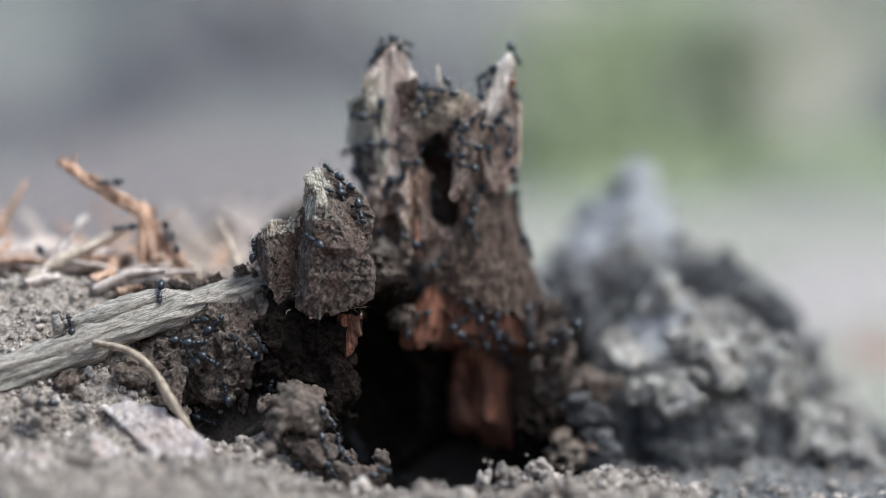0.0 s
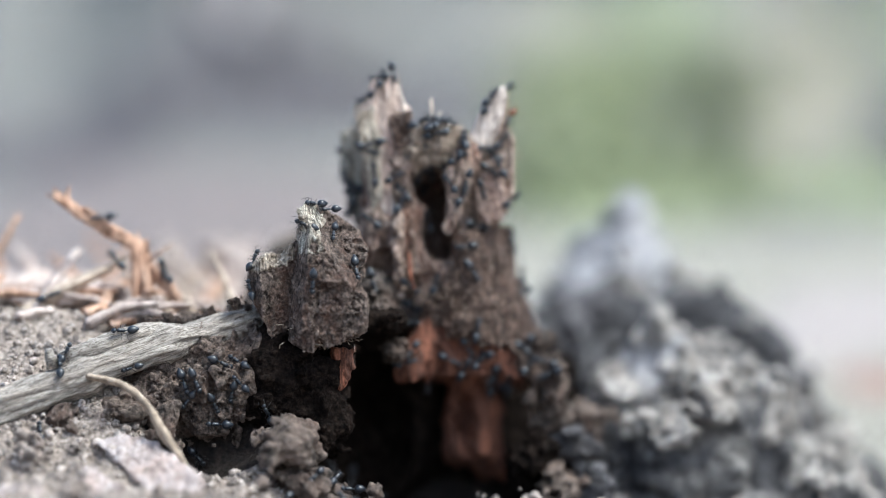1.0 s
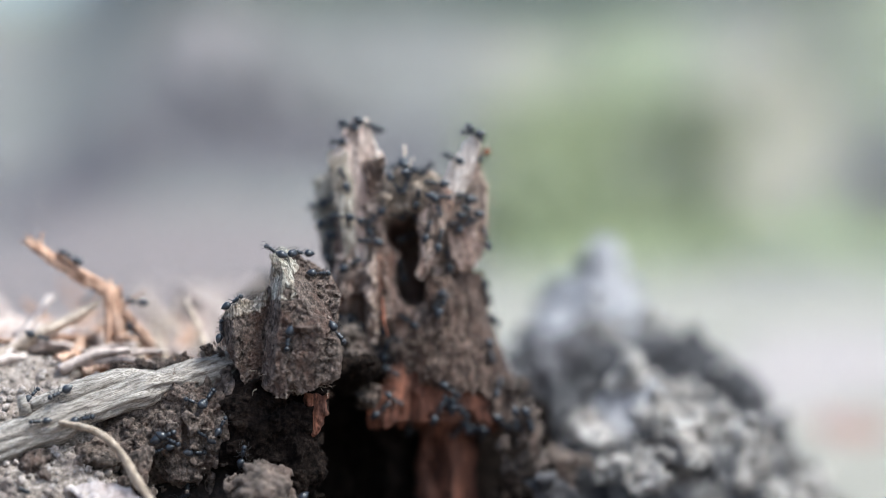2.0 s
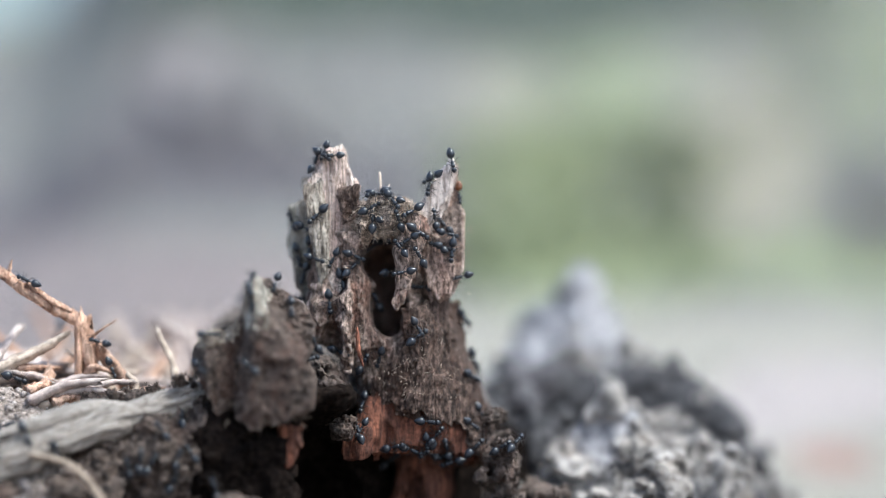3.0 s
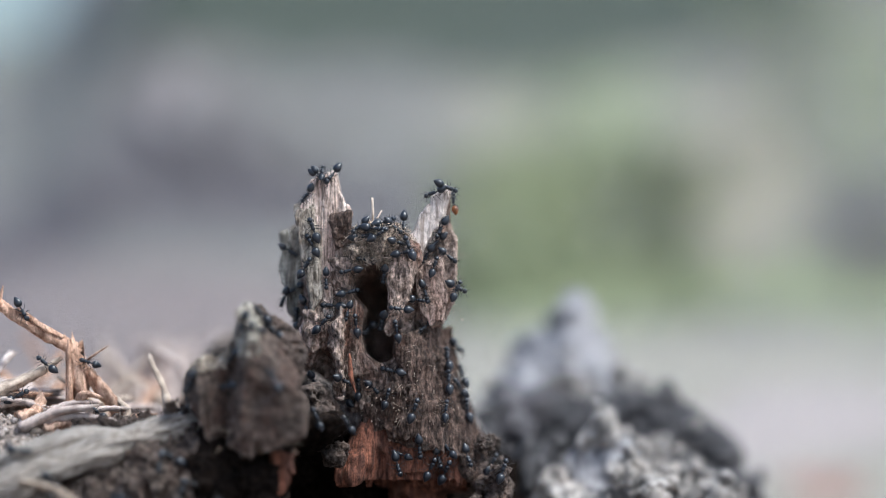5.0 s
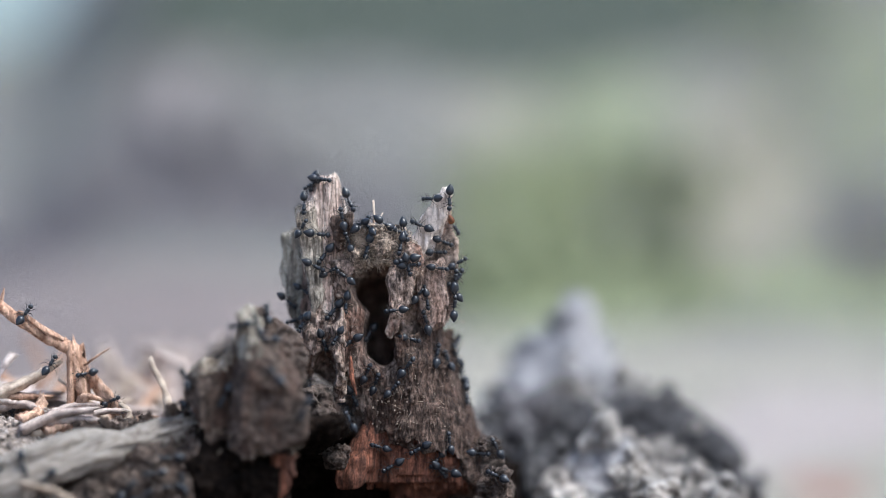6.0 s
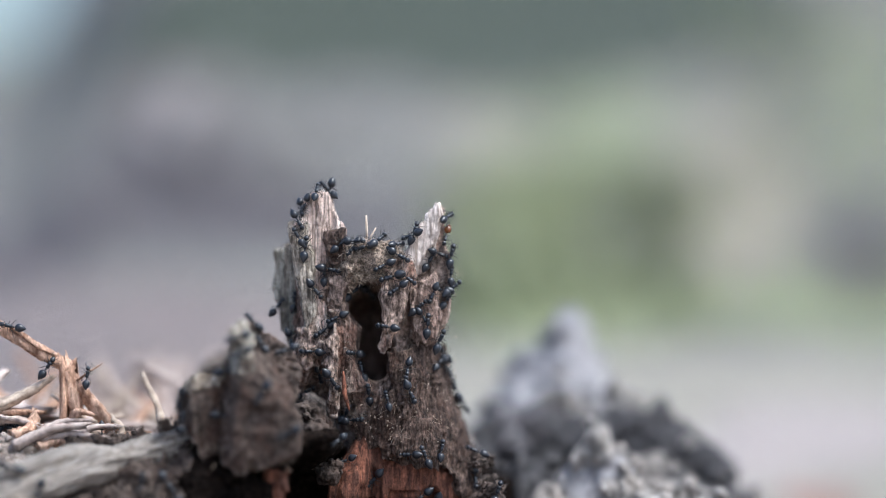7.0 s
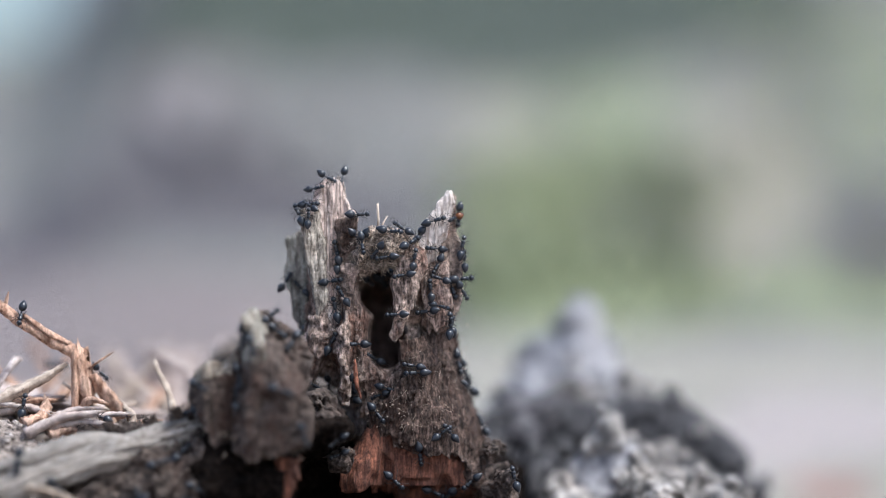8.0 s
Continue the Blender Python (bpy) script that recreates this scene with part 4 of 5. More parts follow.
def soil_crust(p):
    d = join(ball(p, (-28.5, -15.5, 17.5), (6.5, 5.6, 7.0)), ball(p, (-35.0, -15.5, 15.5), (5.0, 5.0, 6.0)), 2.0)
    d = join(d, ball(p, (-23.0, -15.0, 19.0), (4.0, 4.0, 6.5)), 2.0)
    d = d + 0.9 * rough_noise(p[0], p[1], p[2], 0.3, 351, 3) - 1.0 * np.abs(rough_noise(p[0], p[1], p[2], 0.5, 353, 3, 0.6)) + 0.5 * np.abs(rough_noise(p[0], p[1], p[2], 1.3, 357, 3, 0.6))
    return d + 0.2


tagged(new("soil_lump", carve("soil_lump", (-43, -24, 5), (-16, -8, 28), 0.22, soil_crust, M_CLOD)), "crusted brown soil lump packed under the grey root", "clod")
rnd = np.random.RandomState(19)
for k in range(46):
    x = rnd.uniform(-37, -23)
    clod(BROWN, k + 800, "small soil crumb lying behind the root", x, -13.5 + rnd.normal(0, 1.5), 25.6 + 0.16 * (x + 32) + rnd.normal(0, 0.5), rnd.uniform(0.35, 1.0), "root crumbs", "soil_crumb")


def heap_form(p):
    """The ash heap: a pale peak behind, a charred crest, a right flank and the lumps in front."""
    p = (p[0], p[1] - 8.0, p[2])
    d = rod(p, (27.5, 37.0, 42.6), (25.4, 36.0, 25.0), 0.9, 11.6, 1.5)
    d = join(d, rod(p, (20.8, 36.0, 35.6), (19.6, 35.0, 24.0), 1.0, 5.0), 1.5)
    for a, b, ra, rb in (((13, 18, 22), (25, 22, 25.0), 4.6, 4.2), ((25, 22, 25.0), (40, 20, 23.6), 4.2, 4.0), ((39.2, 20, 30.0), (39.0, 20, 24.0), 0.5, 2.8), ((33.5, 21, 28.8), (33.0, 20, 24.0), 0.8, 2.6),
                         ((40, 20, 22.5), (46.4, 20, 20.2), 3.6, 3.0), ((46.6, 20, 20.6), (60.0, 18, -2.0), 2.0, 4.4)):
        d = join(d, rod(p, a, b, ra, rb), 1.2)
    for c, r in (((35, 18, 5), (17.5, 15, 16.5)), ((29.4, 6, 17.2), (6.6, 5.4, 6.6)), ((36, 2, 8), (12, 9, 11)), ((24, 3, 6), (8, 7, 11)), ((47, 7, 0), (10, 10, 8)), ((40, 8, 15), (6, 5, 6)), ((21.5, 7, 17), (3.4, 4, 4.5))):
        d = join(d, ball(p, c, r), 1.0)
    d = cut(d, ball(p, (22.4, 13, 23.6), (2.6, 6, 3.2)), 1.0)
    d = d + 1.5 * rough_noise(p[0], p[1], p[2], 0.17, 311, 3) - 1.9 * np.abs(rough_noise(p[0], p[1], p[2], 0.24, 317, 2)) + 0.5 * np.abs(rough_noise(p[0], p[1], p[2], 0.6, 313, 3))
    return (d + 0.5) * 0.75


def ash_mound():
    me = carve("ash_mound", (8, -4, -4), (66, 60, 46), 0.42, heap_form, M_HEAP)
    v = np.empty(len(me.vertices) * 3, np.float32)
    me.vertices.foreach_get("co", v)
    x, y, z = v.reshape(-1, 3).T / MM
    y = y - 8.0
    wild = 0.45 * rough_noise(x, y, z, 0.12, 331, 3)
    # charred crest; left gap and front base coloured dark for shade between lumps
    char_shade = (1.3 * hill(y, z, 16, 26, 8, 5) * step(x, 48, 40) + 0.9 * step(x, 42, 47) + 0.9 * hill(x, z, 21, 20, 4.5, 8) + 0.5 * step(y, 12, 6) - 0.8 * hill(x, z, 29.5, 19.5, 7, 5) * step(y, 12, 9) + wild) * step(y, 27, 24)
    pale = 1.1 * step(y, 22, 26) * step(z, 24, 28) + 0.85 * hill(x, z, 29.5, 19.5, 8, 5) * step(y, 12, 9) + wild
    for key, value in (("char_shade", char_shade), ("lilac", pale)):
        me.attributes.new(key, "FLOAT", "POINT").data.foreach_set("value", value.astype(np.float32))
    tagged(new("ash_mound", me), "crumbly mound of pale lilac-grey ash with a charred crest and gaps coloured dark for shade", "ash mound")


ash_mound()
rnd = np.random.RandomState(17)
down = np.arange(44, -4, -0.25)
for k in range(150):
    x, y = rnd.uniform(15, 58), rnd.uniform(-2, 34) if k % 3 else rnd.uniform(-2, 14)
    inside = np.nonzero(heap_form((np.full_like(down, x), np.full_like(down, y), down)) < 0)[0]
    if not len(inside):
        continue
    h = down[inside[0]]
    r = 1.0 + 2.8 * rnd.uniform(0, 1) ** 2
    # left edge leans to dark lumps, for the shade beside the stump
    dark = grit(x, y, h, 0.09, 77) + 0.4 * (y > 20) + 0.3 * (x < 20) + 0.3 * (x > 46) > 0.4
    clod(DARK if dark else GREY, k, "dark charred lump in the ash heap" if dark else "grey crumbly lump in the ash heap", x, y, h - r * 0.1, r, "ash heap lumps", "ash_clod")
# lumps in the pit, their near-black colour standing in for shade
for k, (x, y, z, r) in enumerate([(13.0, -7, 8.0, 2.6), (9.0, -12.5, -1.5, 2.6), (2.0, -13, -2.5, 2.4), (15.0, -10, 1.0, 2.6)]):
    clod(SHADED, k + 710, "lump of soil below the heartwood, coloured near-black for shade", x, y, z, r, "humus lumps")
# every second lump takes the charred colour, standing in for shade at the foot
for k, (x, y, z, r) in enumerate([(15.6, -4, 13.0, 2.4), (18.0, -3, 9.0, 3.0), (17.0, -6, 4.0, 2.8), (20.5, -4, 4.0, 3.2), (20.0, 0, 12.0, 3.4)]):
    clod(DARK if k % 2 else BROWN, k + 760, "crumbly lump at the foot of the stump, some coloured dark for shade", x, y, z, r, "brown clods")
rnd = np.random.RandomState(29)
PALE = [clod_mesh("pale_crumb", M_CRUST_SOIL, 290 + k, 0.35, 0.12) for k in range(4)]
for k in range(150):
    x, y = rnd.uniform(-58, 40), rnd.uniform(-38, -23.5)
    y = min(y, -26.5) if x < -16 else y
    if -17 < x < 5 and y > -30:
        continue
    r = 0.5 + 1.5 * rnd.uniform(0, 1) ** 3
    clod(PALE, k + 1200, "pale crumb of dry soil lying on the ground", x, y, float(land(x, y)) + 0.3 * r + 0.3, r, "soil crumbs", "soil_crumb")


def grains():
    rnd = np.random.RandomState(23)
    t = (1 + 5 ** 0.5) / 2
    ico = np.array([(-1, t, 0), (1, t, 0), (-1, -t, 0), (1, -t, 0), (0, -1, t), (0, 1, t), (0, -1, -t), (0, 1, -t), (t, 0, -1), (t, 0, 1), (-t, 0, -1), (-t, 0, 1)]) / 1.9
    tri = np.array([(0, 11, 5), (0, 5, 1), (0, 1, 7), (0, 7, 10), (0, 10, 11), (1, 5, 9), (5, 11, 4), (11, 10, 2), (10, 7, 6), (7, 1, 8), (3, 9, 4), (3, 4, 2), (3, 2, 6), (3, 6, 8), (3, 8, 9), (4, 9, 5), (2, 4, 11), (6, 2, 10), (8, 6, 7), (9, 8, 1)])
    n = 16000
    x, y = rnd.uniform(-64, 70, n), rnd.uniform(-48, 40, n)
    z = land(x, y)
    keep = (z > -7) & ~((x > -36) & (x < 15) & (y > -23.5) & (y < 14)) & ~((x > 14) & (y > -18) & (rnd.uniform(0, 1, n) < 0.75))
    x, y, z = x[keep], y[keep], z[keep]
    n = len(x)
    r = 0.18 + 0.65 * rnd.uniform(0, 1, n) ** 4
    shape = ico[None] * rnd.uniform(0.5, 1.4, (n, 12, 1)) * r[:, None, None]
    z = z + 0.25 + 0.9 * rough_noise(x, y, z * 0.5, 0.22, 5, 3)
    verts = (shape + np.stack([x, y, z], 1)[:, None]).reshape(-1, 3)
    faces = (tri[None] + 12 * np.arange(n)[:, None, None]).reshape(-1, 3)
    tagged(new("soil_grains", mesh_from("soil_grains", verts, faces, M_CRUMB, True)), "loose grains of dry beige soil", "soil", kind="stuff")


grains()


# ---- the bank behind, far out of focus
def blades(name, label, material, n, xr, yr, height, seed, lean=0.3):
    rnd = np.random.RandomState(seed)
    x, y = rnd.uniform(*xr, n), rnd.uniform(*yr, n)
    z = land(x, y) - 1
    h, a = height * rnd.uniform(0.5, 1.2, n), rnd.uniform(0, 6.28, n)
    w = 0.05 * h + 0.6
    side = np.stack([np.cos(a), np.sin(a), 0 * a], 1) * w[:, None]
    up = np.stack([rnd.normal(0, lean, n) * h, rnd.normal(0, lean, n) * h, h], 1)
    o = np.stack([x, y, z], 1)
    verts = np.stack([o - side, o + side, o + up * 0.55 + side * 0.8, o + up * 0.55 - side * 0.8, o + up * (1, 1, 0.96)], 1).reshape(-1, 3)
    b = 5 * np.arange(n)[:, None]
    faces = [tuple(q) for q in (b + [0, 1, 2, 3]).tolist()] + [tuple(q) for q in (b + [3, 2, 4]).tolist()]
    return tagged(new(name, mesh_from(name, verts, faces, material, False)), label, "grass", kind="stuff")


blades("grass_tuft", "short pale green grass at the foot of the bank", M_GRASS, 500, (8, 58), (172, 205), 7, 31)
blades("far_grass", "sparse pale green grass along the bank", M_GRASS, 400, (60, 130), (172, 240), 6, 37)
rnd = np.random.RandomState(51)
STONE = [clod_mesh("bank_stone", M_STONE, 260 + k, 0.25) for k in range(3)]
for k in range(16):
    x, y = rnd.uniform(-90, -5), rnd.uniform(198, 226)
    ob = clod(STONE, k + 700, "grey rounded stone on the bank", x, y, float(land(x, y)) + 0.5, rnd.uniform(2, 4.5), "bank stones", "bank_stone")
    ob["category"] = "stone"


# ---- ants
def lathe(profile, sides=14):
    """A body of revolution along x from (x, radius, height) rows, closed at both ends."""
    verts, faces = [], []
    for x, r, h in profile:
        for q in range(sides):
            a = 2 * math.pi * q / sides
            verts.append((x, r * math.cos(a), h + r * 0.92 * math.sin(a)))
    n = len(profile)
    for k in range(n - 1):
        for q in range(sides):
            b = (q + 1) % sides
            faces.append((k * sides + q, (k + 1) * sides + q, (k + 1) * sides + b, k * sides + b))
    faces.append(tuple(range(sides)))
    faces.append(tuple((n - 1) * sides + q for q in reversed(range(sides))))
    return verts, faces


def egg(x0, x1, r, h0, h1, point=1.0, n=12):
    rows = []
    for k in range(n + 1):
        t = k / n
        s = math.sin(math.pi * min(max(t ** point, 0.02), 0.98))
        rows.append((x0 + (x1 - x0) * t, r * s ** 0.75, h0 + (h1 - h0) * t))
    return rows


def ant():
    base = thing("ant", "small glossy black ant with a pointed abdomen crawling on the wood", "ant", "ants")
    head = part("head", mesh_from("head", *lathe(egg(1.0, 1.85, 0.40, 0.62, 0.50, 0.9)), M_ANT), base)
    thorax = [(k, r, h) for k, r, h in ((-0.16, 0.08, 0.52), (-0.08, 0.22, 0.56), (0.12, 0.29, 0.6), (0.36, 0.27, 0.62), (0.5, 0.24, 0.6), (0.68, 0.33, 0.66), (0.86, 0.32, 0.66), (1.0, 0.2, 0.62), (1.08, 0.08, 0.6))]
    part("thorax", mesh_from("thorax", *lathe(thorax), M_ANT), base)
    part("waist", mesh_from("waist", *lathe([(-0.52, 0.06, 0.6), (-0.44, 0.13, 0.62), (-0.34, 0.09, 0.56), (-0.24, 0.14, 0.56), (-0.12, 0.07, 0.54)], 10), M_ANT), base)
    gaster = part("gaster", mesh_from("gaster", *lathe(egg(0.0, -1.7, 0.62, 0.0, 0.0, 0.72), 18), M_ANT), base)
    gaster.matrix_basis = pose(-0.46 * MM, 0, 0.62 * MM, 0, 14, 0)
    for side in (1, -1):
        v, f = tube([(1.62, 0.18 * side, 0.66), (1.85, 0.5 * side, 0.85), (1.95, 0.56 * side, 0.82), (2.25, 0.46 * side, 0.56), (2.4, 0.4 * side, 0.42)], [0.035, 0.03, 0.03, 0.036, 0.036], 5)
        part("antenna", mesh_from("antenna", v, f, M_ANTLEG), head)
        for k, (x, reach, ahead) in enumerate(((0.85, 0.95, 0.7), (0.5, 1.05, 0.0), (0.15, 1.15, -0.85))):
            hip = np.array((x, 0.15 * side, 0.48))
            v, f = tube([(0, 0, 0), (ahead * 0.2, 0.25 * side, -0.05), (ahead * 0.55, reach * 0.5 * side, 0.5), (ahead * 0.9, reach * 0.8 * side, -0.1), (ahead * 1.2, reach * side, -0.46)],
                        [0.055, 0.06, 0.045, 0.032, 0.02], 5)
            leg = part("leg", mesh_from("leg", v, f, M_ANTLEG), base)
            leg.location = hip * MM
    return base


EYE = Vector((9.4, -502.0, 37.0)) * MM


def trail(*marks, home=(0, 30)):
    """Places on the way of one ant, as (seconds, x, z) in the upright plane through the stump, seen from the front."""
    return marks, home


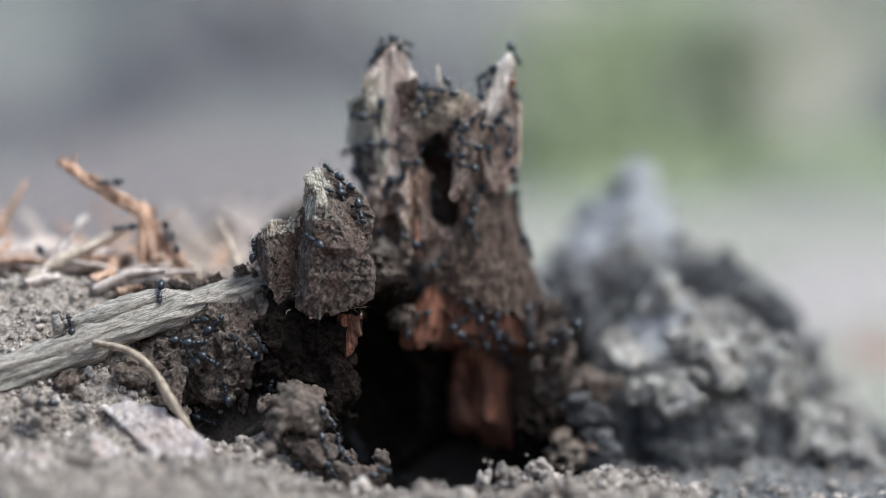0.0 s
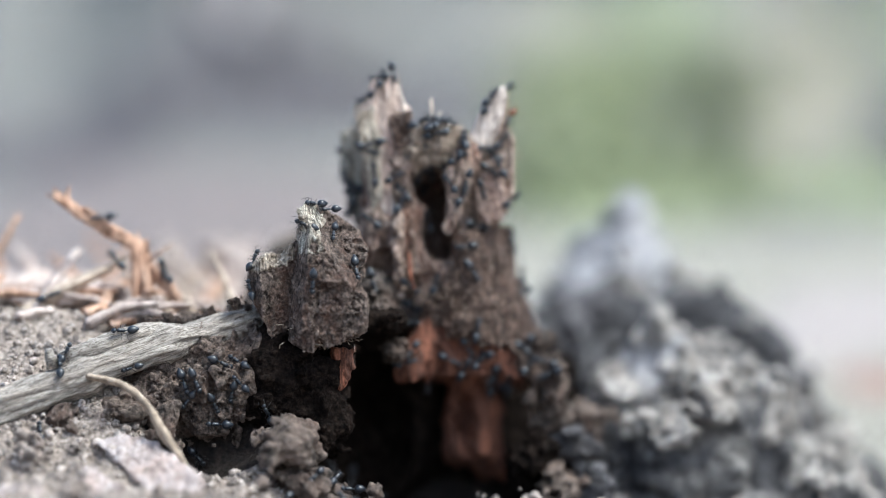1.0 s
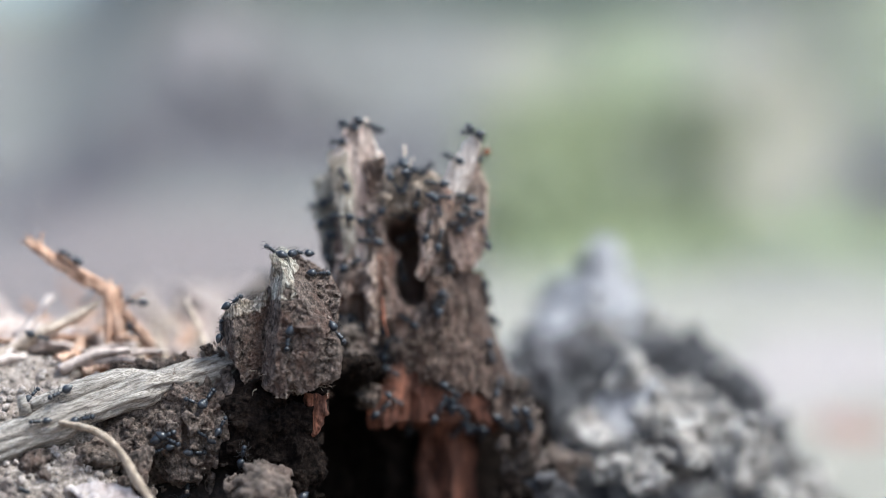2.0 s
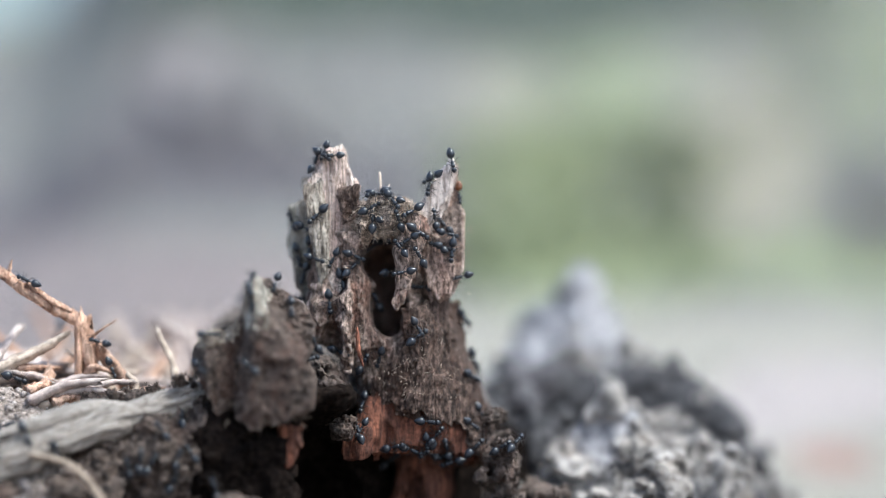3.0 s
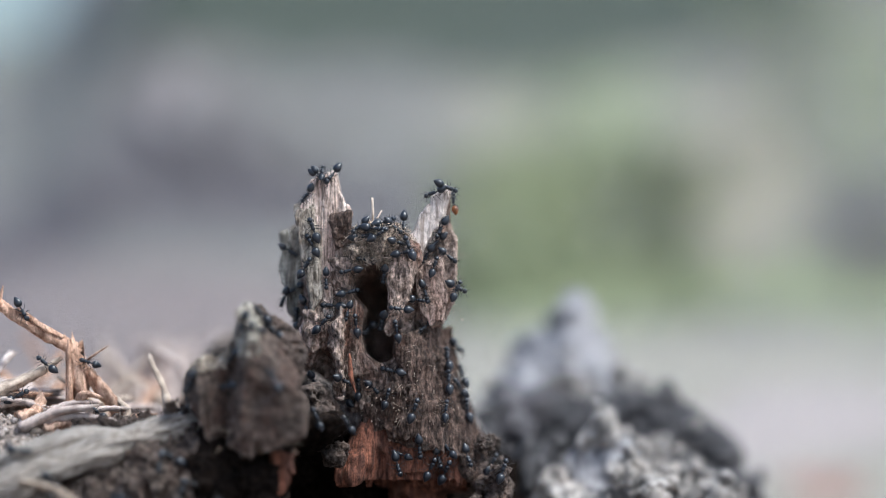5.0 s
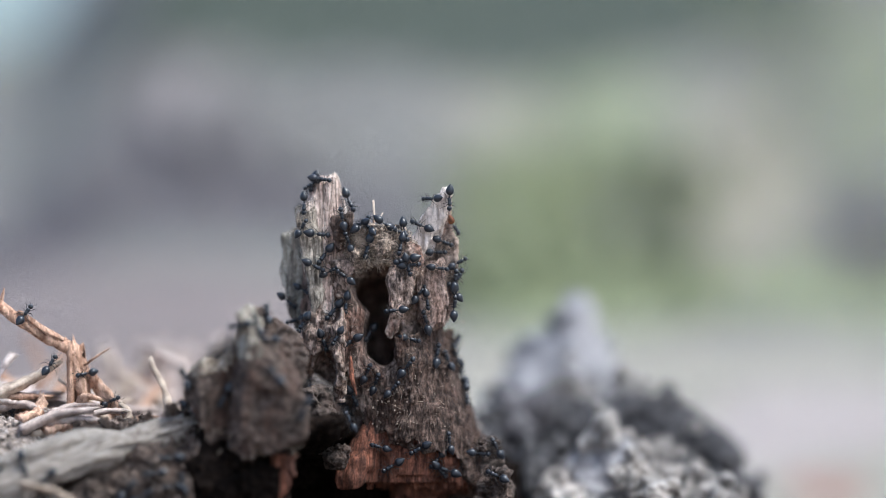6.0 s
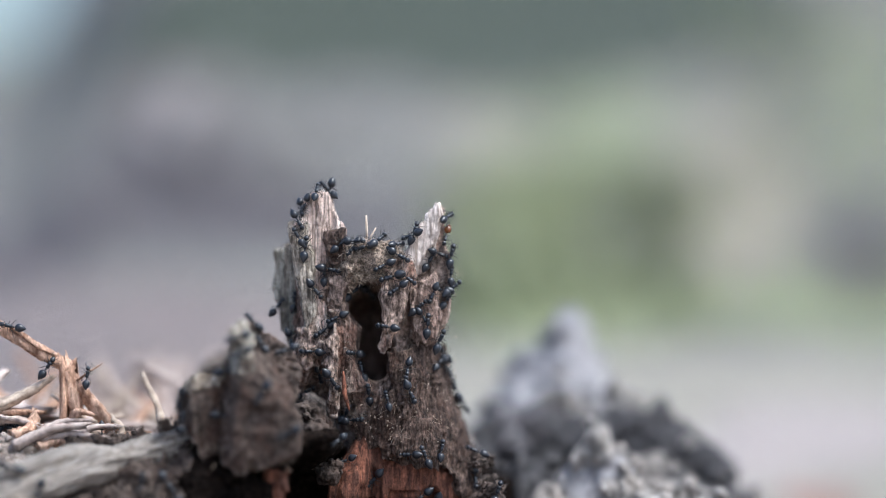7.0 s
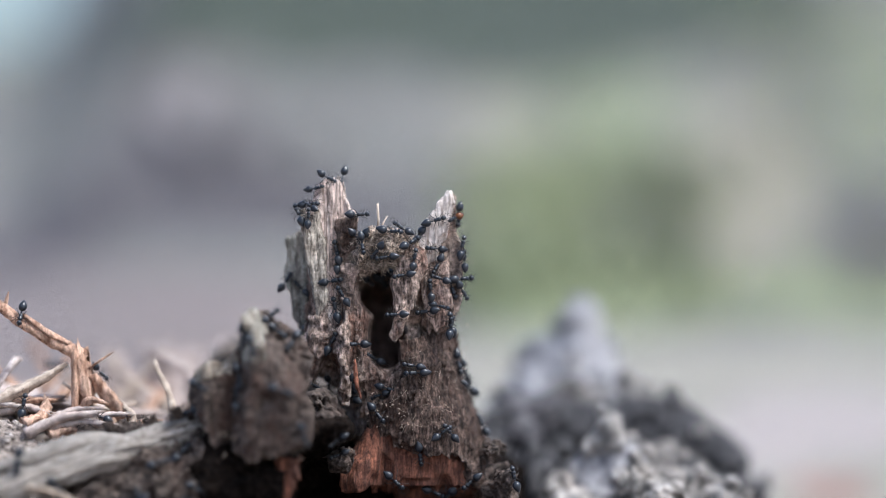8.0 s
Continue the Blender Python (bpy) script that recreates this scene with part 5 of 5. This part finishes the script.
TRAILS = [
    trail((3.5, -8.9, 56.2), (4.5, -8.7, 57.3), (6.5, -9.3, 54.2), (8, -9.2, 54.8), home=(1.5, 40)),
    trail((3.5, -2.8, 55.2), (4.5, -3, 55.4), (6.5, -2.3, 54.9), (8, -3.3, 55.1), home=(1.5, 40)),
    trail((3.5, -0.8, 52.5), (4.5, -1.8, 53.5), (6.5, -2.3, 53.1), (8, -2.3, 49.7), home=(1.5, 40)),
    trail((3.5, 1.8, 52.1), (4.5, 2.6, 52.5), (6.5, 3.1, 51.7), (8, 2.9, 52.6), home=(1.5, 40)),
    trail((3.5, 5.7, 53.9), (4.5, 3.1, 51.4), (6.5, 4.7, 52.5), (8, 4.7, 52.1), home=(1.5, 40)),
    trail((3.5, 6.9, 53.1), (4.5, 9, 51.4), (6.5, 5.8, 51.2), (8, 6.9, 52.1), home=(1.5, 40)),
    trail((3.5, 8.7, 56.7), (4.5, 8.5, 56.1), (6.5, 7.8, 56), (8, 7.2, 55.9), home=(1.5, 40)),
    trail((3.5, 10.2, 53.4), (4.5, 10.3, 54.3), (6.5, 10.6, 52.6), (8, 9.1, 52.5), home=(1.5, 40)),
    trail((3.5, -8.1, 49.2), (6.5, -7.3, 50.1), (8, -10.4, 53.2), home=(1.5, 40)),
    trail((3.5, -11.3, 47.8), (4.5, -12.2, 46.5), (6.5, -8.4, 52.2), (8, -9, 52.9), home=(1.5, 40)),
    trail((3.5, -9.3, 47.7), (6.5, -5.5, 48.1), home=(1.5, 40)),
    trail((3.5, -8.6, 44.7), (4.5, -8.7, 45.4), (6.5, -8, 45.8), (8, -5.9, 44.8), home=(1.5, 40)),
    trail((3.5, -10.6, 43.9), (4.5, -8.7, 41.7), (6.5, -9.9, 36.9), home=(1.5, 40)),
    trail((3.5, -10.3, 41.7), (4.5, -11.8, 42.4), (6.5, -10.9, 41.3), (8, -11.7, 44.8), home=(1.5, 40)),
    trail((3.5, -10.3, 39.2), (4.5, -10, 38.7), (6.5, -9.8, 38.5), home=(1.5, 40)),
    trail((3.5, -5.7, 43.9), (4.5, -6.9, 43.8), (6.5, -5.3, 46.3), (8, -5.5, 47), home=(1.5, 40)),
    trail((3.5, -4.6, 40.4), (6.5, -5.5, 40.4), home=(1.5, 40)),
    trail((3.5, -7.2, 38.5), (6.5, -6.9, 37), home=(1.5, 40)),
    trail((3.5, -0.4, 49.6), (4.5, 0.6, 50), (6.5, -0.5, 51), (8, -0.2, 49.9), home=(1.5, 40)),
    trail((3.5, 1.5, 48.2), (4.5, 2.6, 48.9), (6.5, 3.3, 49), (8, 0.7, 48), home=(1.5, 40)),
    trail((3.5, 0.1, 46.8), (4.5, -1, 46.3), (6.5, -3.6, 50.8), (8, -3.2, 50.3), home=(1.5, 40)),
    trail((3.5, -3, 44.3), (4.5, -2.9, 46.7), (6.5, -3.4, 44.5), (8, -1.5, 44.8), home=(1.5, 40)),
    trail((3.5, -0.9, 45.2), (4.5, -2.9, 41.9), (6.5, -5.9, 35.2), (8, -6.6, 31.2), home=(1.5, 40)),
    trail((3.5, -0.7, 43.2), (4.5, 1.9, 40.1), (6.5, -5, 34.8), (8, -3.7, 31.7), home=(1.5, 40)),
    trail((3.5, -3.6, 42.3), (6.5, -4.2, 41.4), (8, -4.7, 42.6), home=(1.5, 40)),
    trail((3.5, 3.7, 46.3), (4.5, 3.2, 47.4), (6.5, 4.9, 45.8), (8, 3, 45.2), home=(1.5, 40)),
    trail((3.5, 4.3, 47.7), (4.5, 5.2, 47.4), (6.5, 4.2, 47.7), (8, 0.7, 45.2), home=(1.5, 40)),
    trail((3.5, 2.6, 44.1), (4.5, 0.3, 45.2), (6.5, 5.3, 47), (8, 4.7, 47.2), home=(1.5, 40)),
    trail((3.5, 4.9, 43.4), (6.5, 6.4, 42), (8, 6.5, 43.4), home=(1.5, 40)),
    trail((3.5, 3.7, 41.7), (4.5, 3.3, 40.5), (6.5, 2.6, 39.9), (8, 1.9, 40.5), home=(1.5, 40)),
    trail((3.5, 6.6, 48.2), (4.5, 7, 47), (6.5, 7.6, 48.8), (8, 7.2, 49.2), home=(1.5, 40)),
    trail((3.5, 8.7, 48.3), (4.5, 8.1, 49.6), (6.5, 8.9, 49.9), (8, 7.8, 46.6), home=(1.5, 40)),
    trail((3.5, 8.4, 46.8), (6.5, 11.2, 47.2), (8, 11.6, 47.7), home=(1.5, 40)),
    trail((3.5, 6.9, 44.2), (6.5, 7.4, 41.8), (8, 7.6, 41.2), home=(1.5, 40)),
    trail((3.5, 8.8, 44.2), (4.5, 11.4, 44), (6.5, 9.9, 45), (8, 9.4, 43.4), home=(1.5, 40)),
    trail((3.5, 10.6, 41.6), (4.5, 10.5, 42.7), (6.5, 10.3, 43.1), (8, 10.9, 43.7), home=(1.5, 40)),
    trail((3.5, 5.8, 39), (6.5, 7.8, 39.6), (8, 6.1, 40.4), home=(1.5, 40)),
    trail((3.5, -0.7, 37.9), (4.5, 0.4, 39), (6.5, -1.1, 37), (8, -3.3, 36.4), home=(1.5, 40)),
    trail((3.5, 10.1, 36), (4.5, 11, 33.9), (6.5, 9.9, 36), (8, 9.8, 34.2), home=(1.5, 40)),
    trail((3.5, 4.8, 32.8), (4.5, 1.9, 31.4), (6.5, 5.1, 32.8), home=(1.5, 40)),
    trail((3.5, 4.4, 34.8), (4.5, 2.6, 37.9), (6.5, 4.9, 35), home=(1.5, 40)),
    trail((3.5, 0.1, 30.1), (4.5, -0.3, 30.6), (6.5, -0.1, 31.9), (8, 1.4, 30.6), home=(1.5, 40)),
    trail((3.5, -2.6, 29.7), (4.5, -1.4, 29.2), (6.5, -0.3, 34.2), (8, -1.2, 35), home=(1.5, 40)),
    trail((3.5, -2.6, 27.4), (4.5, -3.6, 29.2), (6.5, -2.6, 28.2), (8, -3.3, 29.9), home=(1.5, 40)),
    trail((3.5, -2.4, 24.7), (6.5, -3.3, 26.1), (8, -5.9, 24.4), home=(1.5, 40)),
    trail((3.5, -2.2, 21.3), (4.5, 1.2, 28.1), (6.5, 3.3, 31.2), (8, 0.1, 29.7), home=(1.5, 40)),
    trail((3.5, -3.3, 20), (6.5, -9, 33.1), (8, -8.5, 31.2), home=(1.5, 40)),
    trail((3.5, 11.5, 30.4), (4.5, 11.2, 31.4), (6.5, 11.5, 31.5), (8, 11.2, 30.6), home=(1.5, 40)),
    trail((3.5, 11.3, 28.8), (6.5, 11.8, 29.2), (8, 13.1, 29), home=(1.5, 40)),
    trail((3.5, 1.8, 19.5), (4.5, 4.1, 19.7), (6.5, 0.7, 21.7), (8, 2.5, 18.6), home=(1.5, 40)),
    trail((3.5, 4, 18.9), (4.5, 4.1, 23.7), (6.5, 8.9, 38.7), home=(1.5, 40)),
    trail((3.5, 6.1, 19.1), (4.5, 8.8, 24.1), (6.5, 8.5, 36.4), (8, 10.9, 32.8), home=(1.5, 40)),
    trail((3.5, 6.9, 20.6), (4.5, 8.1, 21.9), (6.5, 7.6, 21.7), (8, 8, 25.1), home=(1.5, 40)),
    trail((3.5, 7.7, 17.3), (4.5, 8.5, 29.2), (6.5, 11, 49.9), (8, 11.3, 49.6), home=(1.5, 40)),
    trail((3.5, 9.1, 17.3), (4.5, 9.2, 26.3), (6.5, 11, 45.6), (8, 12, 45.6), home=(1.5, 40)),
    trail((3.5, 12.7, 22.7), (4.5, 11, 20.8), (6.5, 14.4, 22), (8, 11.6, 18.6), home=(1.5, 40)),
    trail((3.5, 11.5, 22), (4.5, 9.9, 21.2), (6.5, 8.9, 24.2), (8, 8.8, 25), home=(1.5, 40)),
    trail((3.5, 12.3, 18.6), (6.5, 9.7, 37.5), home=(1.5, 40)),
    trail((3.5, 15.1, 19.1), (4.5, 15, 19.7), (6.5, 15.1, 23.3), (8, 13.1, 25.7), home=(1.5, 40)),
    trail((3.5, 0.5, 17.7), (4.5, -1, 31.7), (6.5, -5.5, 58.5), (8, -4.8, 57.8), home=(1.5, 40)),
    trail((4.5, -7.9, 58.6), (8, -7.4, 59.3), home=(1.5, 40)),
    trail((4.5, -7.2, 58), (8, -8.5, 57.2), home=(1.5, 40)),
    trail((4.5, -5.4, 58.7), home=(1.5, 40)),
    trail((4.5, -5.8, 57.8), (8, -9.9, 55.4), home=(1.5, 40)),
    trail((4.5, -9.6, 43.2), home=(1.5, 40)),
    trail((4.5, -0.3, 52.2), (8, 1.4, 42.6), home=(1.5, 40)),
    trail((4.5, 1.2, 52.5), (8, 1.4, 52.9), home=(1.5, 40)),
    trail((4.5, 9.5, 56.6), (8, 10.4, 54.3), home=(1.5, 40)),
    trail((4.5, -8.7, 31.7), (8, -9.5, 24.4), home=(1.5, 40)),
    trail((4.5, -5, 31.4), (8, 0.1, 27.3), home=(1.5, 40)),
    trail((4.5, 5.9, 23), home=(1.5, 40)),
    trail((4.5, 5.2, 21.2), (8, -5.2, 21.9), home=(1.5, 40)),
    trail((4.5, 9.2, 19), (8, 9, 17.5), home=(1.5, 40)),
    trail((4.5, 7.4, 19), home=(1.5, 40)),
    trail((4.5, 16.5, 19.3), home=(1.5, 40)),
    trail((8, 8, 45.2), home=(1.5, 40)),
    trail((0.0, -10.1, 40.4), (2.2, -14.1, 40.3), (5.0, -14.5, 39.7), home=(-15, 30)),
    trail((0.0, -12.0, 39.8), (2.2, -16.5, 40.5), (5.0, -15.7, 37.0), home=(-15, 30)),
    trail((0.0, -13.9, 40.1), (2.2, -18.1, 41.5), (5.0, -16.8, 38.5), home=(-15, 30)),
    trail((0.0, -13.5, 37.1), (2.2, -11.0, 37.4), (5.0, -13.5, 37.0), home=(-15, 30)),
    trail((0.0, -14.2, 37.9), (2.2, -19.1, 39.1), (5.0, -17.9, 34.1), home=(-15, 30)),
    trail((0.0, -24.1, 30.2), (2.2, -22.3, 34.3), (5.0, -23.4, 31.2), home=(-15, 30)),
    trail((0.0, -23.7, 27.7), (2.2, -23.8, 30.5), (5.0, -23.6, 27.5), home=(-15, 30)),
    trail((0.0, -16.4, 31.7), (2.2, -15.4, 28.7), (5.0, -18.6, 30.1), home=(-15, 30)),
    trail((0.0, -10.6, 35.3), (2.2, -9.0, 28.9), (5.0, -12.8, 31.2), home=(-15, 30)),
    trail((0.5, -37.4, 24.6), (1, -41.0, 23.9), (1.5, -43.3, 22.6), (2, -45.8, 21.3), home=(-41.0, 11.9)),
    trail((0.5, -48.2, 21.2), (1, -47.7, 21.2), (1.5, -50.5, 21.2), (2, -49.2, 21.2), home=(-47.7, 9.2)),
    trail((0.5, -49.9, 19.4), (1, -49.3, 19.3), (1.5, -46.1, 17.7), (2, -42.3, 18.8), home=(-49.3, 7.3)),
    trail((0.0, -31.0, 21.0), (2.2, -50.1, 17.9), home=(-40.5, 9.0)),
    trail((0.0, -29.3, 20.3), (2.2, -26.0, 21.2), home=(-27.6, 8.3)),
    trail((0.0, -33.9, 18.2), (2.2, -31.5, 16.4), home=(-32.7, 6.2)),
    trail((0.0, -32.5, 18.1), (2.2, -30.4, 16.0), home=(-31.4, 6.1)),
    trail((0.0, -30.3, 15.7), (2.2, -27.4, 14.2), home=(-28.9, 3.7)),
    trail((0.0, -27.4, 17.9), (2.2, -26.0, 16.3), home=(-26.7, 5.9)),
    trail((0.0, -25.2, 16.8), (2.2, -24.5, 17.8), home=(-24.9, 4.8)),
    trail((0.0, -23.7, 18.2), (2.2, -28.2, 20.7), home=(-25.9, 6.2)),
    trail((0.0, -22.3, 11.7), (2.2, -20.9, 14.2), home=(-21.6, -0.3)),
    trail((0.0, -52.2, 9.8), (2.2, -50.8, 9.0), home=(-51.5, -2.2)),
    trail((0.0, -14.6, 7.6), home=(-16, 6)),
    trail((0.0, -15.0, 4.3), home=(-16, 6)),
    trail((0.0, -13.5, 4.7), home=(-16, 6)),
    trail((0.0, -11.3, 4.7), home=(-16, 6)),
    trail((0.0, -11.7, 1.9), home=(-16, 6)),
    trail((0.0, -9.5, 0.3), home=(-16, 6)),
    trail((0.0, -7.7, 1.4), home=(-16, 6)),
    trail((0.0, -10.6, 3.9), home=(-16, 6)),
    trail((0.0, -14.2, 1.7), home=(-16, 6)),
    trail((0.0, -4.7, 0.6), home=(-16, 6)),
    trail((0.0, -30.7, 7.6), home=(-16, 6)),
    trail((0.0, -32.1, 15.6), home=(-16, 6)),
    trail((0.0, -28.1, 11.2), home=(-16, 6)),
    trail((0.0, -19.3, 1.7), home=(-16, 6)),
    trail((0.0, -43.4, 40.1), (3.5, -46.0, 41.8), home=(-44.7, 29.8)),
    trail((0.0, -41.6, 34.7), (3.5, -41.6, 34.2), home=(-41.6, 22.2)),
    trail((0.0, -36.5, 35.1), (3.5, -34.7, 27.5), home=(-35.6, 15.5)),
    trail((0.0, -52.2, 29.6), (3.5, -46.4, 28.2), home=(-49.3, 16.2)),
    trail((0.0, -35.0, 34.7), (3.5, -36.9, 33.4), home=(-36.0, 21.4)),
    trail((0.0, 31.5, 2.6), home=(31, 2)),
]
STEPS = [0.25 * k for k in range(33)]


def settle(dg, x, z, home):
    """The surface under a place, looking from the front; off the edge, the next one towards home."""
    for k in range(26):
        s = k / 25.0
        goal = Vector((x + (home[0] - x) * s, 0, z + (home[1] - z) * s)) * MM
        hit, place, normal, _, ob, _ = scene.ray_cast(dg, EYE, (goal - EYE).normalized())
        if hit and -0.034 < place.y < (0.0035 if home[0] > -10 else 0.02) and ob.name.split(".")[0] not in ("fibre_tuft", "wood_dust"):
            return place, normal if normal.dot(goal - EYE) < 0 else -normal
    return None, None


def motions():
    dg = bpy.context.evaluated_depsgraph_get()
    paths = []
    for k, (marks, home) in enumerate(TRAILS):
        rnd = np.random.RandomState(900 + k)
        ts, xs, zs = [m[0] for m in marks], [m[1] for m in marks], [m[2] for m in marks]
        ph, fr, am = rnd.uniform(0, 6.28, 4), rnd.uniform(0.12, 0.4, 4), rnd.uniform(0.35, 0.95, 2)

        def place(t):
            away = min(1.0, 0.25 + 0.75 * min(abs(t - m) for m in ts))
            return (float(np.interp(t, ts, xs)) + away * am[0] * (math.sin(6.28 * fr[0] * t + ph[0]) + 0.6 * math.sin(6.28 * fr[1] * t + ph[1])),
                    float(np.interp(t, ts, zs)) + away * am[1] * 1.3 * (math.sin(6.28 * fr[2] * t + ph[2]) + 0.6 * math.sin(6.28 * fr[3] * t + ph[3])))

        rows, head, last = [], rnd.uniform(0, 6.28), None
        for t in STEPS:
            (x0, z0), (x1, z1), (x, z) = place(t - 0.3), place(t + 0.3), place(t)
            if math.hypot(x1 - x0, z1 - z0) > 0.35:
                want = math.atan2(z1 - z0, x1 - x0)
                turn = (want - head + math.pi) % (2 * math.pi) - math.pi
                head += max(-0.5, min(0.5, turn)) if rows else turn
            at, normal = settle(dg, x, z, home)
            if at is None:
                continue
            near = [settle(dg, x + dx, z + dz, home) for dx, dz in ((0.5, 0), (-0.5, 0.3), (0, -0.5))]
            up = normal.normalized() + sum((n.normalized() for p, n in near if p is not None and (p - at).length < 0.003), Vector())
            up = up.normalized()
            if last is not None:
                up = (up + 1.4 * last).normalized()
            last = up
            way = Vector((math.cos(head), 0, math.sin(head)))
            way = way - up * way.dot(up)
            if way.length < 0.15:
                way = Vector((0, 0, 1)) - up * up.z
            way = way.normalized()
            side = up.cross(way)
            m = Matrix((way, side, up)).transposed().to_4x4()
            m.translation = at + up * 0.00004
            rows.append((t, m))
        if len(rows) > 4:
            smooth = []
            for q, (t, m) in enumerate(rows):
                a, b = rows[max(q - 1, 0)][1].translation, rows[min(q + 1, len(rows) - 1)][1].translation
                m = m.copy()
                m.translation = m.translation * 0.5 + (a + b) * 0.25 if (a - b).length < 0.006 else m.translation
                smooth.append((t, m))
            paths.append((smooth, rnd.uniform(0, 6.28), rnd.uniform(0.86, 1.08)))
    first = ant()
    crowd = [first] + [copy_thing(first, Matrix()) for _ in paths[1:]]
    for one, (rows, phase, size) in zip(crowd, paths):
        if rows[0][0] > 0:
            rows = [(0.0, rows[0][1])] + rows
        if rows[-1][0] < 8:
            rows = rows + [(8.0, rows[-1][1])]
        if one is crowd[7]:
            tagged(one, "small black ant with a translucent amber abdomen on the wood", "ant", "ants")
            for piece in one.children:
                if piece.name.startswith("gaster"):
                    piece.data = piece.data.copy()
                    piece.data.materials[0] = M_AMBER
        one.scale = (0.86 * size,) * 3
        walk(one, rows)
        n = 0
        for leg in one.children:
            if leg.name.startswith("leg"):
                n += 1
                swing = [(t, pose(*leg.location, 0, 0, 16 * math.sin(9.0 * t + phase + math.pi * (n % 2)))) for t in STEPS[::2]]
                walk(leg, swing)


motions()
